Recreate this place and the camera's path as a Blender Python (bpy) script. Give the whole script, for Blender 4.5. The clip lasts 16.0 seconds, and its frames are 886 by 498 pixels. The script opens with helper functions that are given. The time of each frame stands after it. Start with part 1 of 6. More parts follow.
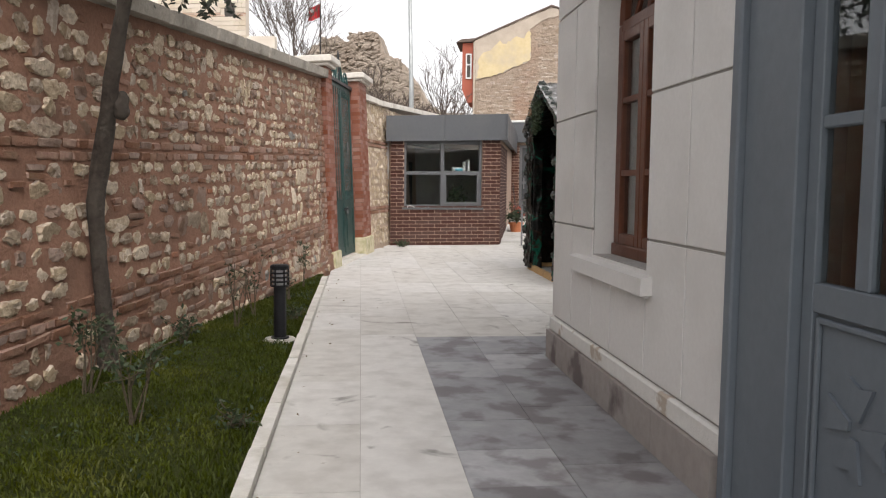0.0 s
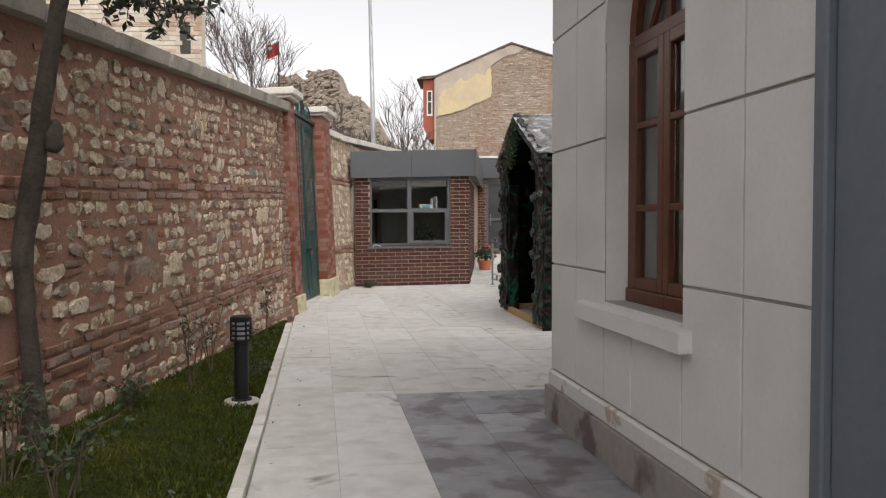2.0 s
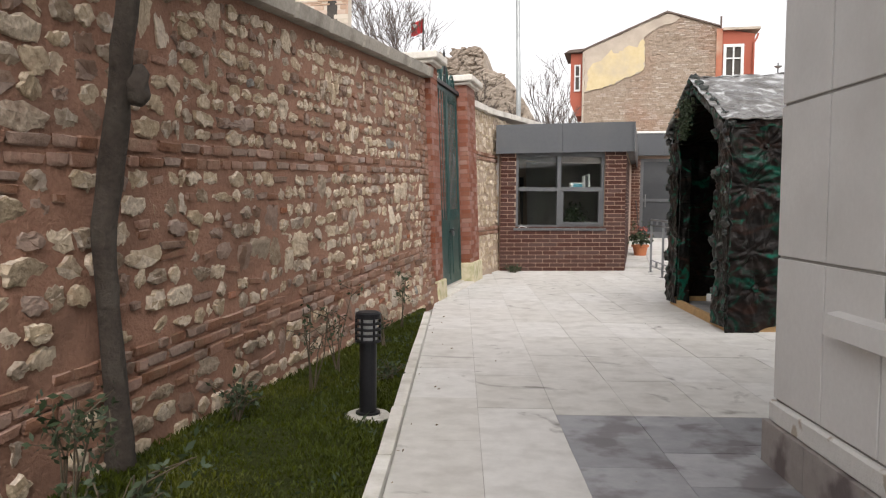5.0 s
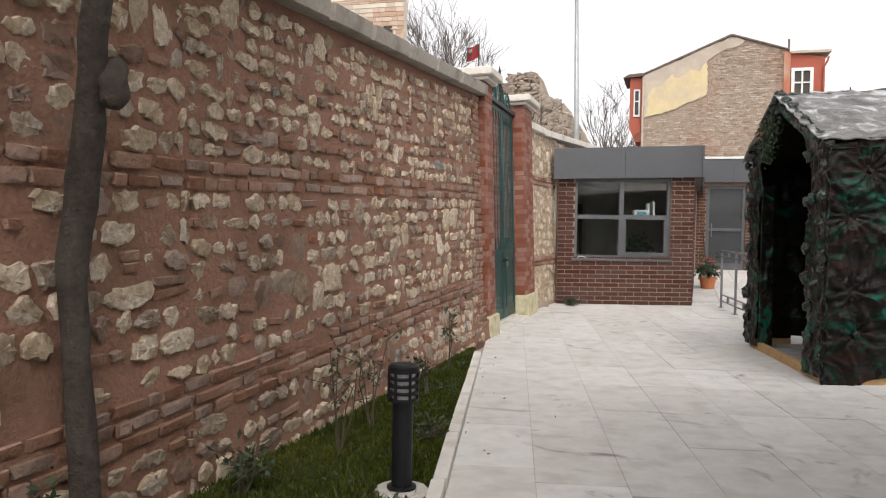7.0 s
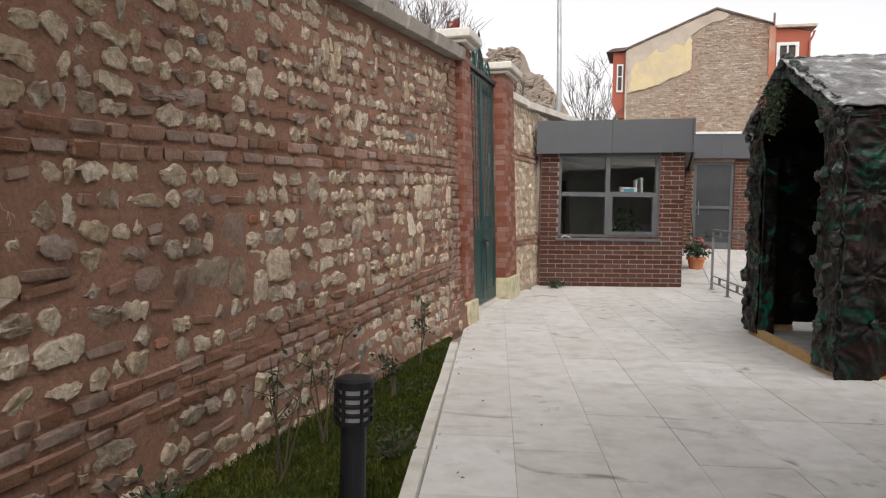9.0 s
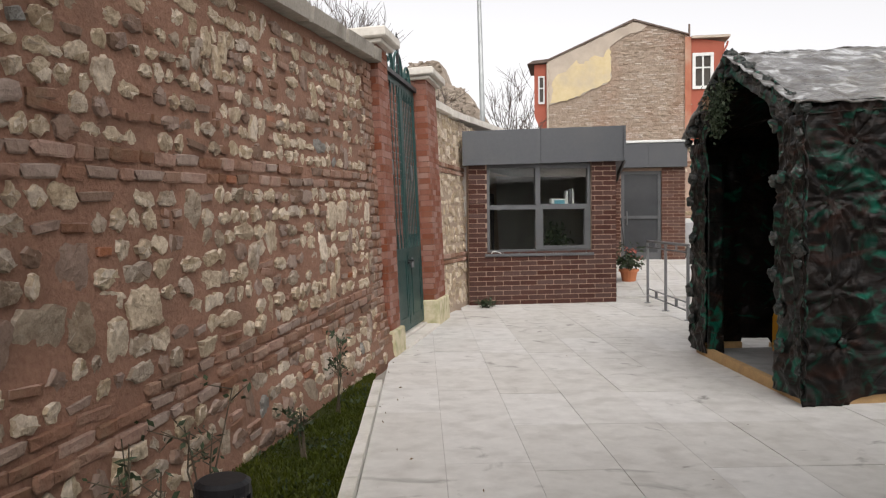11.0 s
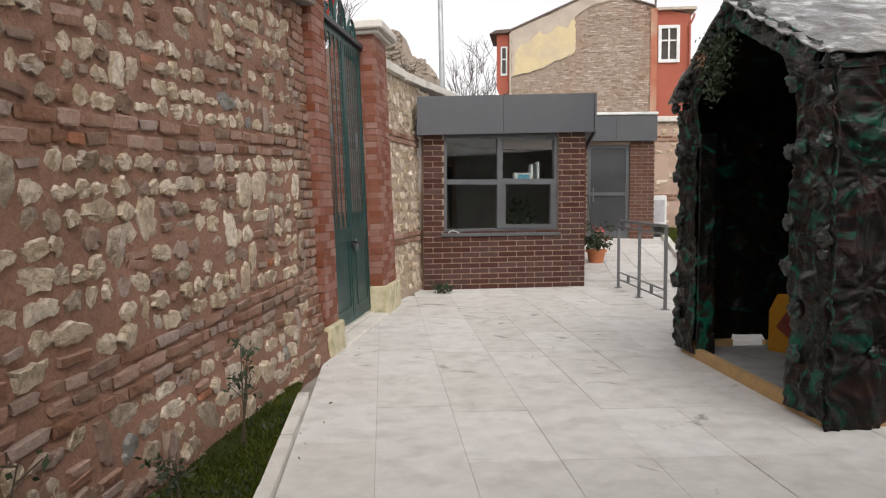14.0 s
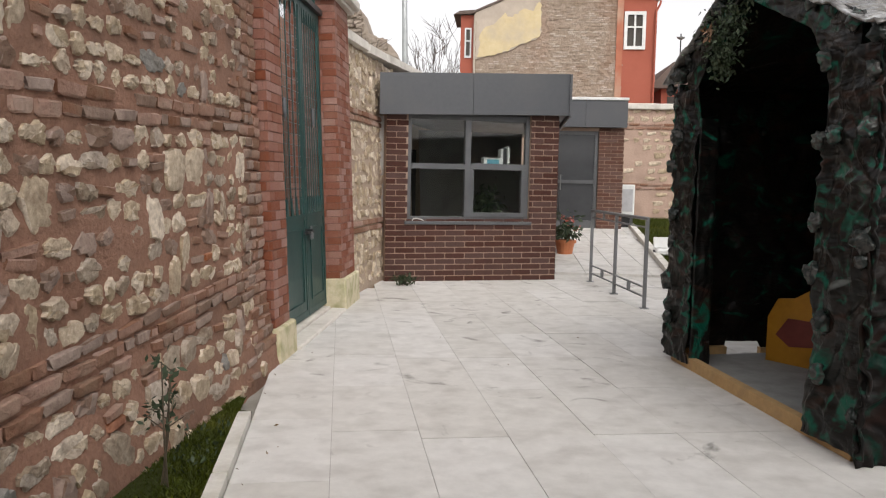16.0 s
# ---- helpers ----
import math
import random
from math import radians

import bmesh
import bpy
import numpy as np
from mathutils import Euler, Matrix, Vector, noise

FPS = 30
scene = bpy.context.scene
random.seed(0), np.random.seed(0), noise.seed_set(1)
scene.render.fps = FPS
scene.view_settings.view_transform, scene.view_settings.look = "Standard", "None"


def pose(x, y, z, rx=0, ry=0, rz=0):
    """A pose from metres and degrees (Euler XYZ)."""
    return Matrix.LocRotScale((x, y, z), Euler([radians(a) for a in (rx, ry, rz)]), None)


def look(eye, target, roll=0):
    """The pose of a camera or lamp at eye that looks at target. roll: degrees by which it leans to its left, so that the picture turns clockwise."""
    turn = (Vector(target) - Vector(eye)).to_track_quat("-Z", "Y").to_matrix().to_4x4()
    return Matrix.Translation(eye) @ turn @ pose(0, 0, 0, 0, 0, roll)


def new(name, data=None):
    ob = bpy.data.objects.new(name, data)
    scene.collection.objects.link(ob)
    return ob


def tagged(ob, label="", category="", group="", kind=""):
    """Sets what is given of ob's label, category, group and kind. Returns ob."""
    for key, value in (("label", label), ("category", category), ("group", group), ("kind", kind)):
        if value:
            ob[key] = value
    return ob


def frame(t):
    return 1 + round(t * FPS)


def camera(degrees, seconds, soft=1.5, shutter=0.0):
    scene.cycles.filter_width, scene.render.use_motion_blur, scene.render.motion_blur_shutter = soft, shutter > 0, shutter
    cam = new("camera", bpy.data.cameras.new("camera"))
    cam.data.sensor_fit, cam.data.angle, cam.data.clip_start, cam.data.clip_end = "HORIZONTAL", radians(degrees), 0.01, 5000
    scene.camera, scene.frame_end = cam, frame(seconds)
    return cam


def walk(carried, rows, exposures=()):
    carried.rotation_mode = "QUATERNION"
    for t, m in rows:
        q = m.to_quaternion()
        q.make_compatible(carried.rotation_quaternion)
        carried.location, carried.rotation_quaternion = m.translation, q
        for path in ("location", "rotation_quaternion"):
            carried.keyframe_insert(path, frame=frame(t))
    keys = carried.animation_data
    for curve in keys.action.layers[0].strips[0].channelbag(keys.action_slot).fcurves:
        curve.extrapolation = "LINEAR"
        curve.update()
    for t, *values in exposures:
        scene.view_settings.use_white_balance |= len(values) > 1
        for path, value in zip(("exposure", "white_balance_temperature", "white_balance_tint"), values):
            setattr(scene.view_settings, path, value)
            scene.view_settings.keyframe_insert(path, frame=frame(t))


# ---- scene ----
cam = camera(58.6, 16.0, soft=1.2)
PATH = [
    (0, (2.991, -0.857, 1.333), (2.809, 1.128, 1.172), 0.6),
    (0.5, (2.874, -0.7, 1.341), (2.774, 1.297, 1.268), -0.7),
    (1, (2.776, -0.528, 1.341), (2.633, 1.466, 1.27), 0.2),
    (1.5, (2.796, -0.312, 1.341), (2.557, 1.674, 1.303), -0.2),
    (2, (2.761, -0.176, 1.344), (2.679, 1.821, 1.277), -0.1),
    (2.5, (2.619, -0.039, 1.343), (2.514, 1.958, 1.304), -2.1),
    (3, (2.573, 0.213, 1.347), (2.324, 2.195, 1.247), -0.4),
    (3.5, (2.598, 0.394, 1.362), (2.229, 2.357, 1.276), 0.1),
    (3.7, (2.593, 0.465, 1.355), (2.221, 2.428, 1.251), -0.4),
    (5.8, (2.349, 1.384, 1.316), (1.875, 3.323, 1.199), 0.5),
    (6, (2.308, 1.461, 1.322), (1.833, 3.401, 1.221), -0.3),
    (6.5, (2.287, 1.678, 1.313), (1.759, 3.604, 1.198), -0.6),
    (7, (2.312, 1.866, 1.34), (1.748, 3.784, 1.287), 1.1),
    (7.5, (2.26, 2.03, 1.338), (1.765, 3.967, 1.288), 0.9),
    (8, (2.186, 2.22, 1.34), (1.777, 4.177, 1.28), 0.8),
    (8.5, (2.188, 2.459, 1.341), (1.644, 4.383, 1.287), 0.9),
    (9, (2.16, 2.679, 1.339), (1.643, 4.609, 1.232), 1.0),
    (9.5, (2.073, 2.864, 1.347), (1.685, 4.825, 1.292), -0.8),
    (9.7, (2.059, 2.943, 1.349), (1.714, 4.911, 1.263), -0.3),
    (12, (1.977, 3.969, 1.367), (1.647, 5.941, 1.312), -0.8),
    (12.5, (1.996, 4.124, 1.361), (1.77, 6.106, 1.218), -0.7),
    (13, (1.904, 4.365, 1.362), (1.87, 6.363, 1.282), -1.9),
    (13.5, (1.869, 4.603, 1.355), (1.71, 6.595, 1.269), -1.1),
    (14, (1.921, 4.8, 1.378), (1.682, 6.781, 1.246), -0.1),
    (14.5, (1.883, 4.972, 1.374), (1.842, 6.966, 1.233), -0.5),
    (15, (1.781, 5.176, 1.384), (1.85, 7.17, 1.247), -0.9),
    (15.5, (1.771, 5.382, 1.395), (1.717, 7.381, 1.334), -0.7),
    (16, (1.754, 5.587, 1.396), (1.623, 7.576, 1.224), 1.2),
]
walk(cam, [(t, look(eye, target, roll)) for t, eye, target, roll in PATH], exposures=[(t, s, 6650, 12.5) for t, s in ((0.0, 0.86), (1.0, 0.68), (2.5, 0.54), (3.5, 0.68), (6.0, 0.92), (7.0, 0.80), (8.0, 0.65), (13.0, 0.63), (16.0, 0.64))])

# ---- world, sun, exposure ----
SUN_EL, SUN_ROT = radians(50), radians(158)
world = bpy.data.worlds.new("overcast_sky")
scene.world = world
world.use_nodes = True
wn = world.node_tree
wn.nodes.clear()
w_sky = wn.nodes.new("ShaderNodeTexSky")
w_sky.sky_type, w_sky.sun_disc = "NISHITA", False
w_sky.sun_elevation, w_sky.sun_rotation = SUN_EL, SUN_ROT
w_sky.dust_density, w_sky.air_density = 3.0, 1.0
w_hsv = wn.nodes.new("ShaderNodeHueSaturation")
w_hsv.inputs["Saturation"].default_value = 0.10
w_bg = wn.nodes.new("ShaderNodeBackground")
w_bg.inputs["Strength"].default_value = 0.15
w_out = wn.nodes.new("ShaderNodeOutputWorld")
wn.links.new(w_sky.outputs[0], w_hsv.inputs["Color"])
wn.links.new(w_hsv.outputs[0], w_bg.inputs["Color"])
wn.links.new(w_bg.outputs[0], w_out.inputs["Surface"])
sun = new("sun", bpy.data.lights.new("sun", "SUN"))
sun.data.energy, sun.data.angle, sun.data.color = 0.55, radians(60), (1.0, 0.96, 0.9)
sun.matrix_world = look((0, 0, 30), Vector((0, 0, 30)) - Vector((math.sin(SUN_ROT) * math.cos(SUN_EL), math.cos(SUN_ROT) * math.cos(SUN_EL), math.sin(SUN_EL))))


# ---- materials ----
def material(name, c1, c2, c3=None, grain=40.0, stain=2.5, bump=0.3, rough=0.85, metal=0.0, pieces=0.0, spread=0.5, contrast=0.6, dist=0.02, smudge=0.0, edge=(0.48, 0.72)):
    """Two colours mixed by fine grain, a third by large stains, and a brightness that varies from piece to piece."""
    m = bpy.data.materials.new(name)
    m.use_nodes = True
    t = m.node_tree
    n, l = t.nodes, t.links
    bsdf = n["Principled BSDF"]
    co = n.new("ShaderNodeTexCoord")
    geo = n.new("ShaderNodeNewGeometry")
    info = n.new("ShaderNodeObjectInfo")
    fine = n.new("ShaderNodeTexNoise")
    fine.inputs["Scale"].default_value, fine.inputs["Detail"].default_value, fine.inputs["Roughness"].default_value = grain, 6, 0.65
    big = n.new("ShaderNodeTexNoise")
    big.inputs["Scale"].default_value, big.inputs["Detail"].default_value = stain, 5
    pos = geo.outputs["Position"]
    l.new(pos, fine.inputs["Vector"])
    l.new(pos, big.inputs["Vector"])
    r1 = n.new("ShaderNodeMapRange")
    r1.inputs[1].default_value, r1.inputs[2].default_value = 0.5 - spread / 2, 0.5 + spread / 2
    l.new(fine.outputs[0], r1.inputs[0])
    mix = n.new("ShaderNodeMix")
    mix.data_type = "RGBA"
    mix.inputs[6].default_value, mix.inputs[7].default_value = (*c1, 1), (*c2, 1)
    l.new(r1.outputs[0], mix.inputs[0])
    col = mix.outputs[2]
    r2 = n.new("ShaderNodeMapRange")
    r2.inputs[1].default_value, r2.inputs[2].default_value, r2.inputs[4].default_value = *edge, contrast
    l.new(big.outputs[0], r2.inputs[0])
    mix2 = n.new("ShaderNodeMix")
    mix2.data_type = "RGBA"
    mix2.inputs[7].default_value = (*(c3 or tuple(0.7 * v for v in c1)), 1)
    l.new(r2.outputs[0], mix2.inputs[0])
    l.new(col, mix2.inputs[6])
    col = mix2.outputs[2]
    if smudge:
        sm = n.new("ShaderNodeTexNoise")
        sm.inputs["Scale"].default_value, sm.inputs["Detail"].default_value, sm.inputs["Distortion"].default_value = 1.9, 9, 1.6
        l.new(pos, sm.inputs["Vector"])
        r5 = n.new("ShaderNodeMapRange")
        r5.inputs[1].default_value, r5.inputs[2].default_value, r5.inputs[4].default_value = 0.62, 0.74, smudge
        l.new(sm.outputs[0], r5.inputs[0])
        mix3 = n.new("ShaderNodeMix")
        mix3.data_type = "RGBA"
        mix3.inputs[7].default_value = (0.10, 0.09, 0.075, 1)
        l.new(r5.outputs[0], mix3.inputs[0])
        l.new(col, mix3.inputs[6])
        col = mix3.outputs[2]
    if pieces:
        add = n.new("ShaderNodeMath")
        l.new(info.outputs["Random"], add.inputs[0])
        l.new(geo.outputs["Random Per Island"], add.inputs[1])
        fr = n.new("ShaderNodeMath")
        fr.operation = "FRACT"
        l.new(add.outputs[0], fr.inputs[0])
        r3 = n.new("ShaderNodeMapRange")
        r3.inputs[3].default_value, r3.inputs[4].default_value = 1 - pieces, 1 + pieces
        l.new(fr.outputs[0], r3.inputs[0])
        hsv = n.new("ShaderNodeHueSaturation")
        l.new(r3.outputs[0], hsv.inputs["Value"])
        r4 = n.new("ShaderNodeMapRange")
        r4.inputs[3].default_value, r4.inputs[4].default_value = 1.2, 0.75
        l.new(fr.outputs[0], r4.inputs[0])
        l.new(r4.outputs[0], hsv.inputs["Saturation"])
        l.new(col, hsv.inputs["Color"])
        col = hsv.outputs[0]
    l.new(col, bsdf.inputs["Base Color"])
    rr = n.new("ShaderNodeMapRange")
    rr.inputs[3].default_value, rr.inputs[4].default_value = max(rough - 0.12, 0.03), min(rough + 0.1, 1)
    l.new(big.outputs[0], rr.inputs[0])
    l.new(rr.outputs[0], bsdf.inputs["Roughness"])
    bsdf.inputs["Metallic"].default_value = metal
    if bump:
        bp = n.new("ShaderNodeBump")
        bp.inputs["Strength"].default_value, bp.inputs["Distance"].default_value = bump, dist
        l.new(fine.outputs[0], bp.inputs["Height"])
        l.new(bp.outputs[0], bsdf.inputs["Normal"])
    return m


M_STONE = material("rubble_limestone", (0.285, 0.215, 0.156), (0.475, 0.39, 0.298), (0.21, 0.137, 0.10), 30, 9, 1.0, 0.94, pieces=0.3, spread=0.32, dist=0.03)
M_STONE_BLUE = material("blue_grey_stone", (0.21, 0.20, 0.18), (0.32, 0.305, 0.28), (0.17, 0.145, 0.12), 30, 9, 1.0, 0.94, pieces=0.25, spread=0.32, dist=0.03)
M_STONE_RED = material("reddish_fieldstone", (0.21, 0.135, 0.10), (0.30, 0.21, 0.16), (0.16, 0.10, 0.075), 24, 8, 1.0, 0.94, pieces=0.3, spread=0.35)
M_STONE_PALE = material("pale_limestone", (0.41, 0.318, 0.222), (0.68, 0.563, 0.415), (0.28, 0.19, 0.13), 30, 9, 1.0, 0.92, pieces=0.26, spread=0.32, dist=0.03)
M_MORTAR = material("red_lime_mortar", (0.225, 0.112, 0.072), (0.325, 0.178, 0.12), (0.15, 0.085, 0.058), 38, 1.6, 1.0, 0.95, spread=0.4, contrast=0.7)
M_OLDBRICK = material("old_flat_brick", (0.225, 0.112, 0.072), (0.335, 0.185, 0.125), (0.31, 0.225, 0.16), 30, 6, 1.0, 0.93, pieces=0.35)
M_ORANGE = material("orange_brick", (0.25, 0.085, 0.035), (0.31, 0.12, 0.055), None, 35, 6, 0.7, 0.93, pieces=0.3)
M_COPING = material("weathered_coping", (0.25, 0.225, 0.19), (0.37, 0.34, 0.295), (0.13, 0.115, 0.095), 30, 3.5, 0.5, 0.9, contrast=0.8)
M_CAPPALE = material("pale_cap_stone", (0.58, 0.54, 0.48), (0.70, 0.67, 0.61), (0.40, 0.36, 0.31), 25, 3, 0.3, 0.85)
M_PIERBRICK = material("red_pier_brick", (0.215, 0.077, 0.047), (0.275, 0.108, 0.07), (0.30, 0.16, 0.115), 60, 5, 0.5, 0.88, pieces=0.24)
M_PIERJOINT = material("pier_joint", (0.15, 0.07, 0.05), (0.22, 0.115, 0.085), None, 60, 5, 0.4, 0.9)
M_PLINTHY = material("mossy_yellow_plinth_stone", (0.55, 0.48, 0.31), (0.64, 0.58, 0.42), (0.27, 0.27, 0.11), 22, 7, 0.3, 0.85, contrast=0.8)
M_HUTBRICK = material("brown_brick", (0.050, 0.016, 0.010), (0.076, 0.026, 0.016), (0.040, 0.014, 0.010), 70, 4, 0.4, 0.88, pieces=0.25)
M_HUTBRICK_L = material("lighter_brown_brick", (0.085, 0.033, 0.019), (0.115, 0.046, 0.028), None, 70, 4, 0.4, 0.75, pieces=0.2)
M_HUTJOINT = material("brick_joint", (0.33, 0.23, 0.175), (0.43, 0.32, 0.25), None, 60, 4, 0.4, 0.9)
M_FASCIA = material("grey_composite_panel", (0.066, 0.070, 0.077), (0.078, 0.082, 0.089), (0.092, 0.093, 0.095), 20, 1.5, 0.03, 0.45)
M_ALU = material("grey_window_metal", (0.10, 0.105, 0.11), (0.13, 0.135, 0.14), None, 50, 3, 0.05, 0.4, metal=0.2)
M_STEEL = material("grey_painted_steel", (0.17, 0.175, 0.18), (0.22, 0.225, 0.23), None, 60, 4, 0.1, 0.4, metal=0.3)
M_PAVE = material("light_paving", (0.51, 0.495, 0.465), (0.635, 0.62, 0.585), (0.37, 0.35, 0.32), 7, 4.5, 0.12, 0.72, pieces=0.07, contrast=0.5, smudge=0.8)
M_DARKPAVE = material("dark_andesite_paving", (0.235, 0.235, 0.247), (0.36, 0.36, 0.372), (0.145, 0.129, 0.134), 7, 3.0, 0.15, 0.5, pieces=0.26, contrast=0.85, edge=(0.5, 0.59))
M_PAVEJOINT = material("paving_joint", (0.24, 0.22, 0.19), (0.32, 0.30, 0.26), None, 40, 3, 0.3, 0.95)
M_KERB = material("kerb_stone", (0.56, 0.54, 0.49), (0.68, 0.66, 0.61), (0.34, 0.32, 0.25), 25, 3.5, 0.4, 0.85, pieces=0.08)
M_GROUT = material("grey_joint_grout", (0.33, 0.315, 0.29), (0.44, 0.42, 0.39), (0.2, 0.185, 0.16), 30, 3, 0.3, 0.9)
M_PALEMORTAR = material("pale_lime_mortar", (0.36, 0.27, 0.20), (0.47, 0.37, 0.285), (0.30, 0.21, 0.155), 30, 2, 0.6, 0.95, spread=0.5)
M_SOIL = material("dark_soil", (0.024, 0.032, 0.007), (0.042, 0.048, 0.014), None, 30, 4, 0.8, 0.97)
M_GRASS = material("grass", (0.032, 0.043, 0.005), (0.064, 0.08, 0.009), (0.115, 0.115, 0.018), 6, 1.3, 0, 0.8, pieces=0.4)
for _m in (M_GRASS, M_SOIL):
    _m.node_tree.nodes["Principled BSDF"].inputs["Specular IOR Level"].default_value = 0.1
M_LEAF = material("dark_green_leaf", (0.018, 0.036, 0.012), (0.035, 0.058, 0.021), (0.042, 0.052, 0.02), 20, 4, 0, 0.68, pieces=0.4)
M_OLIVE = material("olive_leaf", (0.018, 0.026, 0.013), (0.035, 0.045, 0.024), None, 20, 4, 0, 0.55, pieces=0.35)
M_STEM = material("plant_stem", (0.07, 0.055, 0.035), (0.11, 0.085, 0.055), None, 50, 8, 0.4, 0.9)
M_BARK = material("tree_bark", (0.03, 0.022, 0.017), (0.068, 0.054, 0.042), (0.085, 0.074, 0.06), 26, 5, 1.0, 0.95, spread=0.4)
M_TWIG = material("bare_twig", (0.075, 0.058, 0.048), (0.12, 0.095, 0.08), None, 3, 0.5, 0, 0.9)
M_WHITE = material("off_white_render", (0.67, 0.66, 0.64), (0.73, 0.72, 0.70), (0.57, 0.555, 0.53), 35, 1.4, 0.12, 0.85, contrast=0.7)
M_LEDGE = material("worn_white_ledge", (0.66, 0.65, 0.62), (0.74, 0.73, 0.70), (0.40, 0.32, 0.24), 18, 4.5, 0.5, 0.88, contrast=0.8, edge=(0.58, 0.62))
M_GROOVE = material("render_groove", (0.34, 0.33, 0.31), (0.42, 0.41, 0.385), None, 30, 3, 0.1, 0.9)
M_PLINTH = material("mauve_plinth_stone", (0.29, 0.262, 0.245), (0.37, 0.338, 0.318), (0.12, 0.095, 0.095), 12, 2.2, 0.2, 0.8, contrast=0.85, edge=(0.52, 0.6))
M_WOOD = material("varnished_red_wood", (0.085, 0.024, 0.010), (0.13, 0.040, 0.017), (0.07, 0.02, 0.009), 30, 5, 0.15, 0.4)
M_BLUEGREY = material("blue_grey_paint", (0.125, 0.150, 0.176), (0.15, 0.176, 0.203), (0.112, 0.134, 0.157), 18, 1.6, 0.08, 0.55)
M_GREEN = material("green_gate_paint", (0.009, 0.045, 0.042), (0.014, 0.062, 0.056), (0.01, 0.038, 0.036), 30, 3, 0.1, 0.45)
M_IRON = material("black_iron", (0.02, 0.021, 0.022), (0.032, 0.033, 0.034), None, 40, 5, 0.1, 0.5, metal=0.2)
M_BLACK = material("black_bollard_paint", (0.010, 0.010, 0.012), (0.017, 0.017, 0.019), None, 40, 4, 0.05, 0.5)
M_BLACK.node_tree.nodes["Principled BSDF"].inputs["Specular IOR Level"].default_value = 0.2
M_DIFFUSER = material("frosted_diffuser", (0.42, 0.42, 0.43), (0.5, 0.5, 0.51), None, 30, 5, 0, 0.35)
M_CONCRETE = material("concrete", (0.42, 0.40, 0.36), (0.52, 0.50, 0.46), (0.3, 0.28, 0.24), 25, 5, 0.5, 0.93)
M_TIMBER = material("pale_timber", (0.42, 0.26, 0.11), (0.54, 0.35, 0.16), (0.33, 0.22, 0.12), 20, 6, 0.3, 0.75)
M_TENTFLOOR = material("grey_mat", (0.26, 0.265, 0.26), (0.32, 0.325, 0.32), None, 20, 4, 0.15, 0.8)
M_YELLOW = material("yellow_board", (0.42, 0.19, 0.012), (0.48, 0.23, 0.02), None, 20, 4, 0.05, 0.5)
M_MAROON = material("maroon_board", (0.16, 0.03, 0.025), (0.20, 0.045, 0.035), None, 20, 4, 0.05, 0.5)
M_TERRA = material("terracotta", (0.45, 0.15, 0.06), (0.52, 0.19, 0.085), None, 30, 5, 0.2, 0.8)
M_DRYFLOWER = material("dried_flower", (0.20, 0.10, 0.05), (0.30, 0.19, 0.11), None, 30, 5, 0, 0.7, pieces=0.3)
M_FLOWER = material("red_petal", (0.55, 0.06, 0.03), (0.65, 0.12, 0.07), None, 30, 5, 0, 0.6, pieces=0.3)
M_WHITEPLASTIC = material("white_plastic", (0.66, 0.67, 0.65), (0.74, 0.75, 0.73), (0.5, 0.51, 0.49), 20, 3, 0.03, 0.5)
M_BLUE = material("pale_blue_box", (0.10, 0.32, 0.42), (0.14, 0.4, 0.5), None, 20, 3, 0, 0.5)
M_ROOM = material("room_plaster", (0.50, 0.48, 0.45), (0.56, 0.54, 0.51), None, 20, 3, 0.1, 0.85)
M_FARBRICK = material("far_brick", (0.29, 0.225, 0.175), (0.48, 0.39, 0.31), (0.34, 0.225, 0.165), 5, 0.6, 0.9, 0.95, contrast=0.8, dist=0.1, pieces=0.3)
M_FARPLASTER = material("far_grey_plaster", (0.43, 0.36, 0.295), (0.54, 0.47, 0.39), (0.34, 0.285, 0.235), 2.5, 0.7, 0.4, 0.92)
M_FARYELLOW = material("yellow_plaster", (0.56, 0.45, 0.25), (0.64, 0.54, 0.34), (0.47, 0.40, 0.31), 4, 0.9, 0.4, 0.92, contrast=0.85)
M_FARRED = material("red_house_paint", (0.33, 0.085, 0.05), (0.38, 0.105, 0.065), (0.30, 0.08, 0.05), 2, 0.5, 0.1, 0.85)
M_ROOFTILE = material("dark_roof_tile", (0.12, 0.09, 0.075), (0.17, 0.13, 0.11), None, 5, 1, 0.4, 0.9)
M_RUIN = material("ruin_stone", (0.29, 0.24, 0.19), (0.41, 0.35, 0.29), (0.22, 0.165, 0.125), 1.6, 0.35, 0.9, 0.95, contrast=0.8, dist=0.2)
M_TOWERSTONE = material("tower_stone", (0.52, 0.45, 0.36), (0.62, 0.55, 0.46), (0.45, 0.36, 0.28), 2, 0.5, 0.4, 0.92, pieces=0.12)
M_TOWERBRICK = material("tower_brick", (0.46, 0.33, 0.245), (0.54, 0.40, 0.31), None, 2, 0.6, 0.4, 0.92, pieces=0.15)
M_GALV = material("galvanised_pole", (0.36, 0.38, 0.38), (0.42, 0.44, 0.44), None, 20, 3, 0.05, 0.5, metal=0.5)
M_FLAG = material("red_cloth", (0.5, 0.02, 0.025), (0.58, 0.035, 0.04), None, 10, 2, 0, 0.8)
# dark furniture; also the gloom of unlit rooms, put into the colour
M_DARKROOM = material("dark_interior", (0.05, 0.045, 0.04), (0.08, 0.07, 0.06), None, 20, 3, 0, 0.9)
M_CURTAIN = material("pale_curtain", (0.40, 0.39, 0.36), (0.48, 0.47, 0.44), None, 30, 5, 0.2, 0.9)
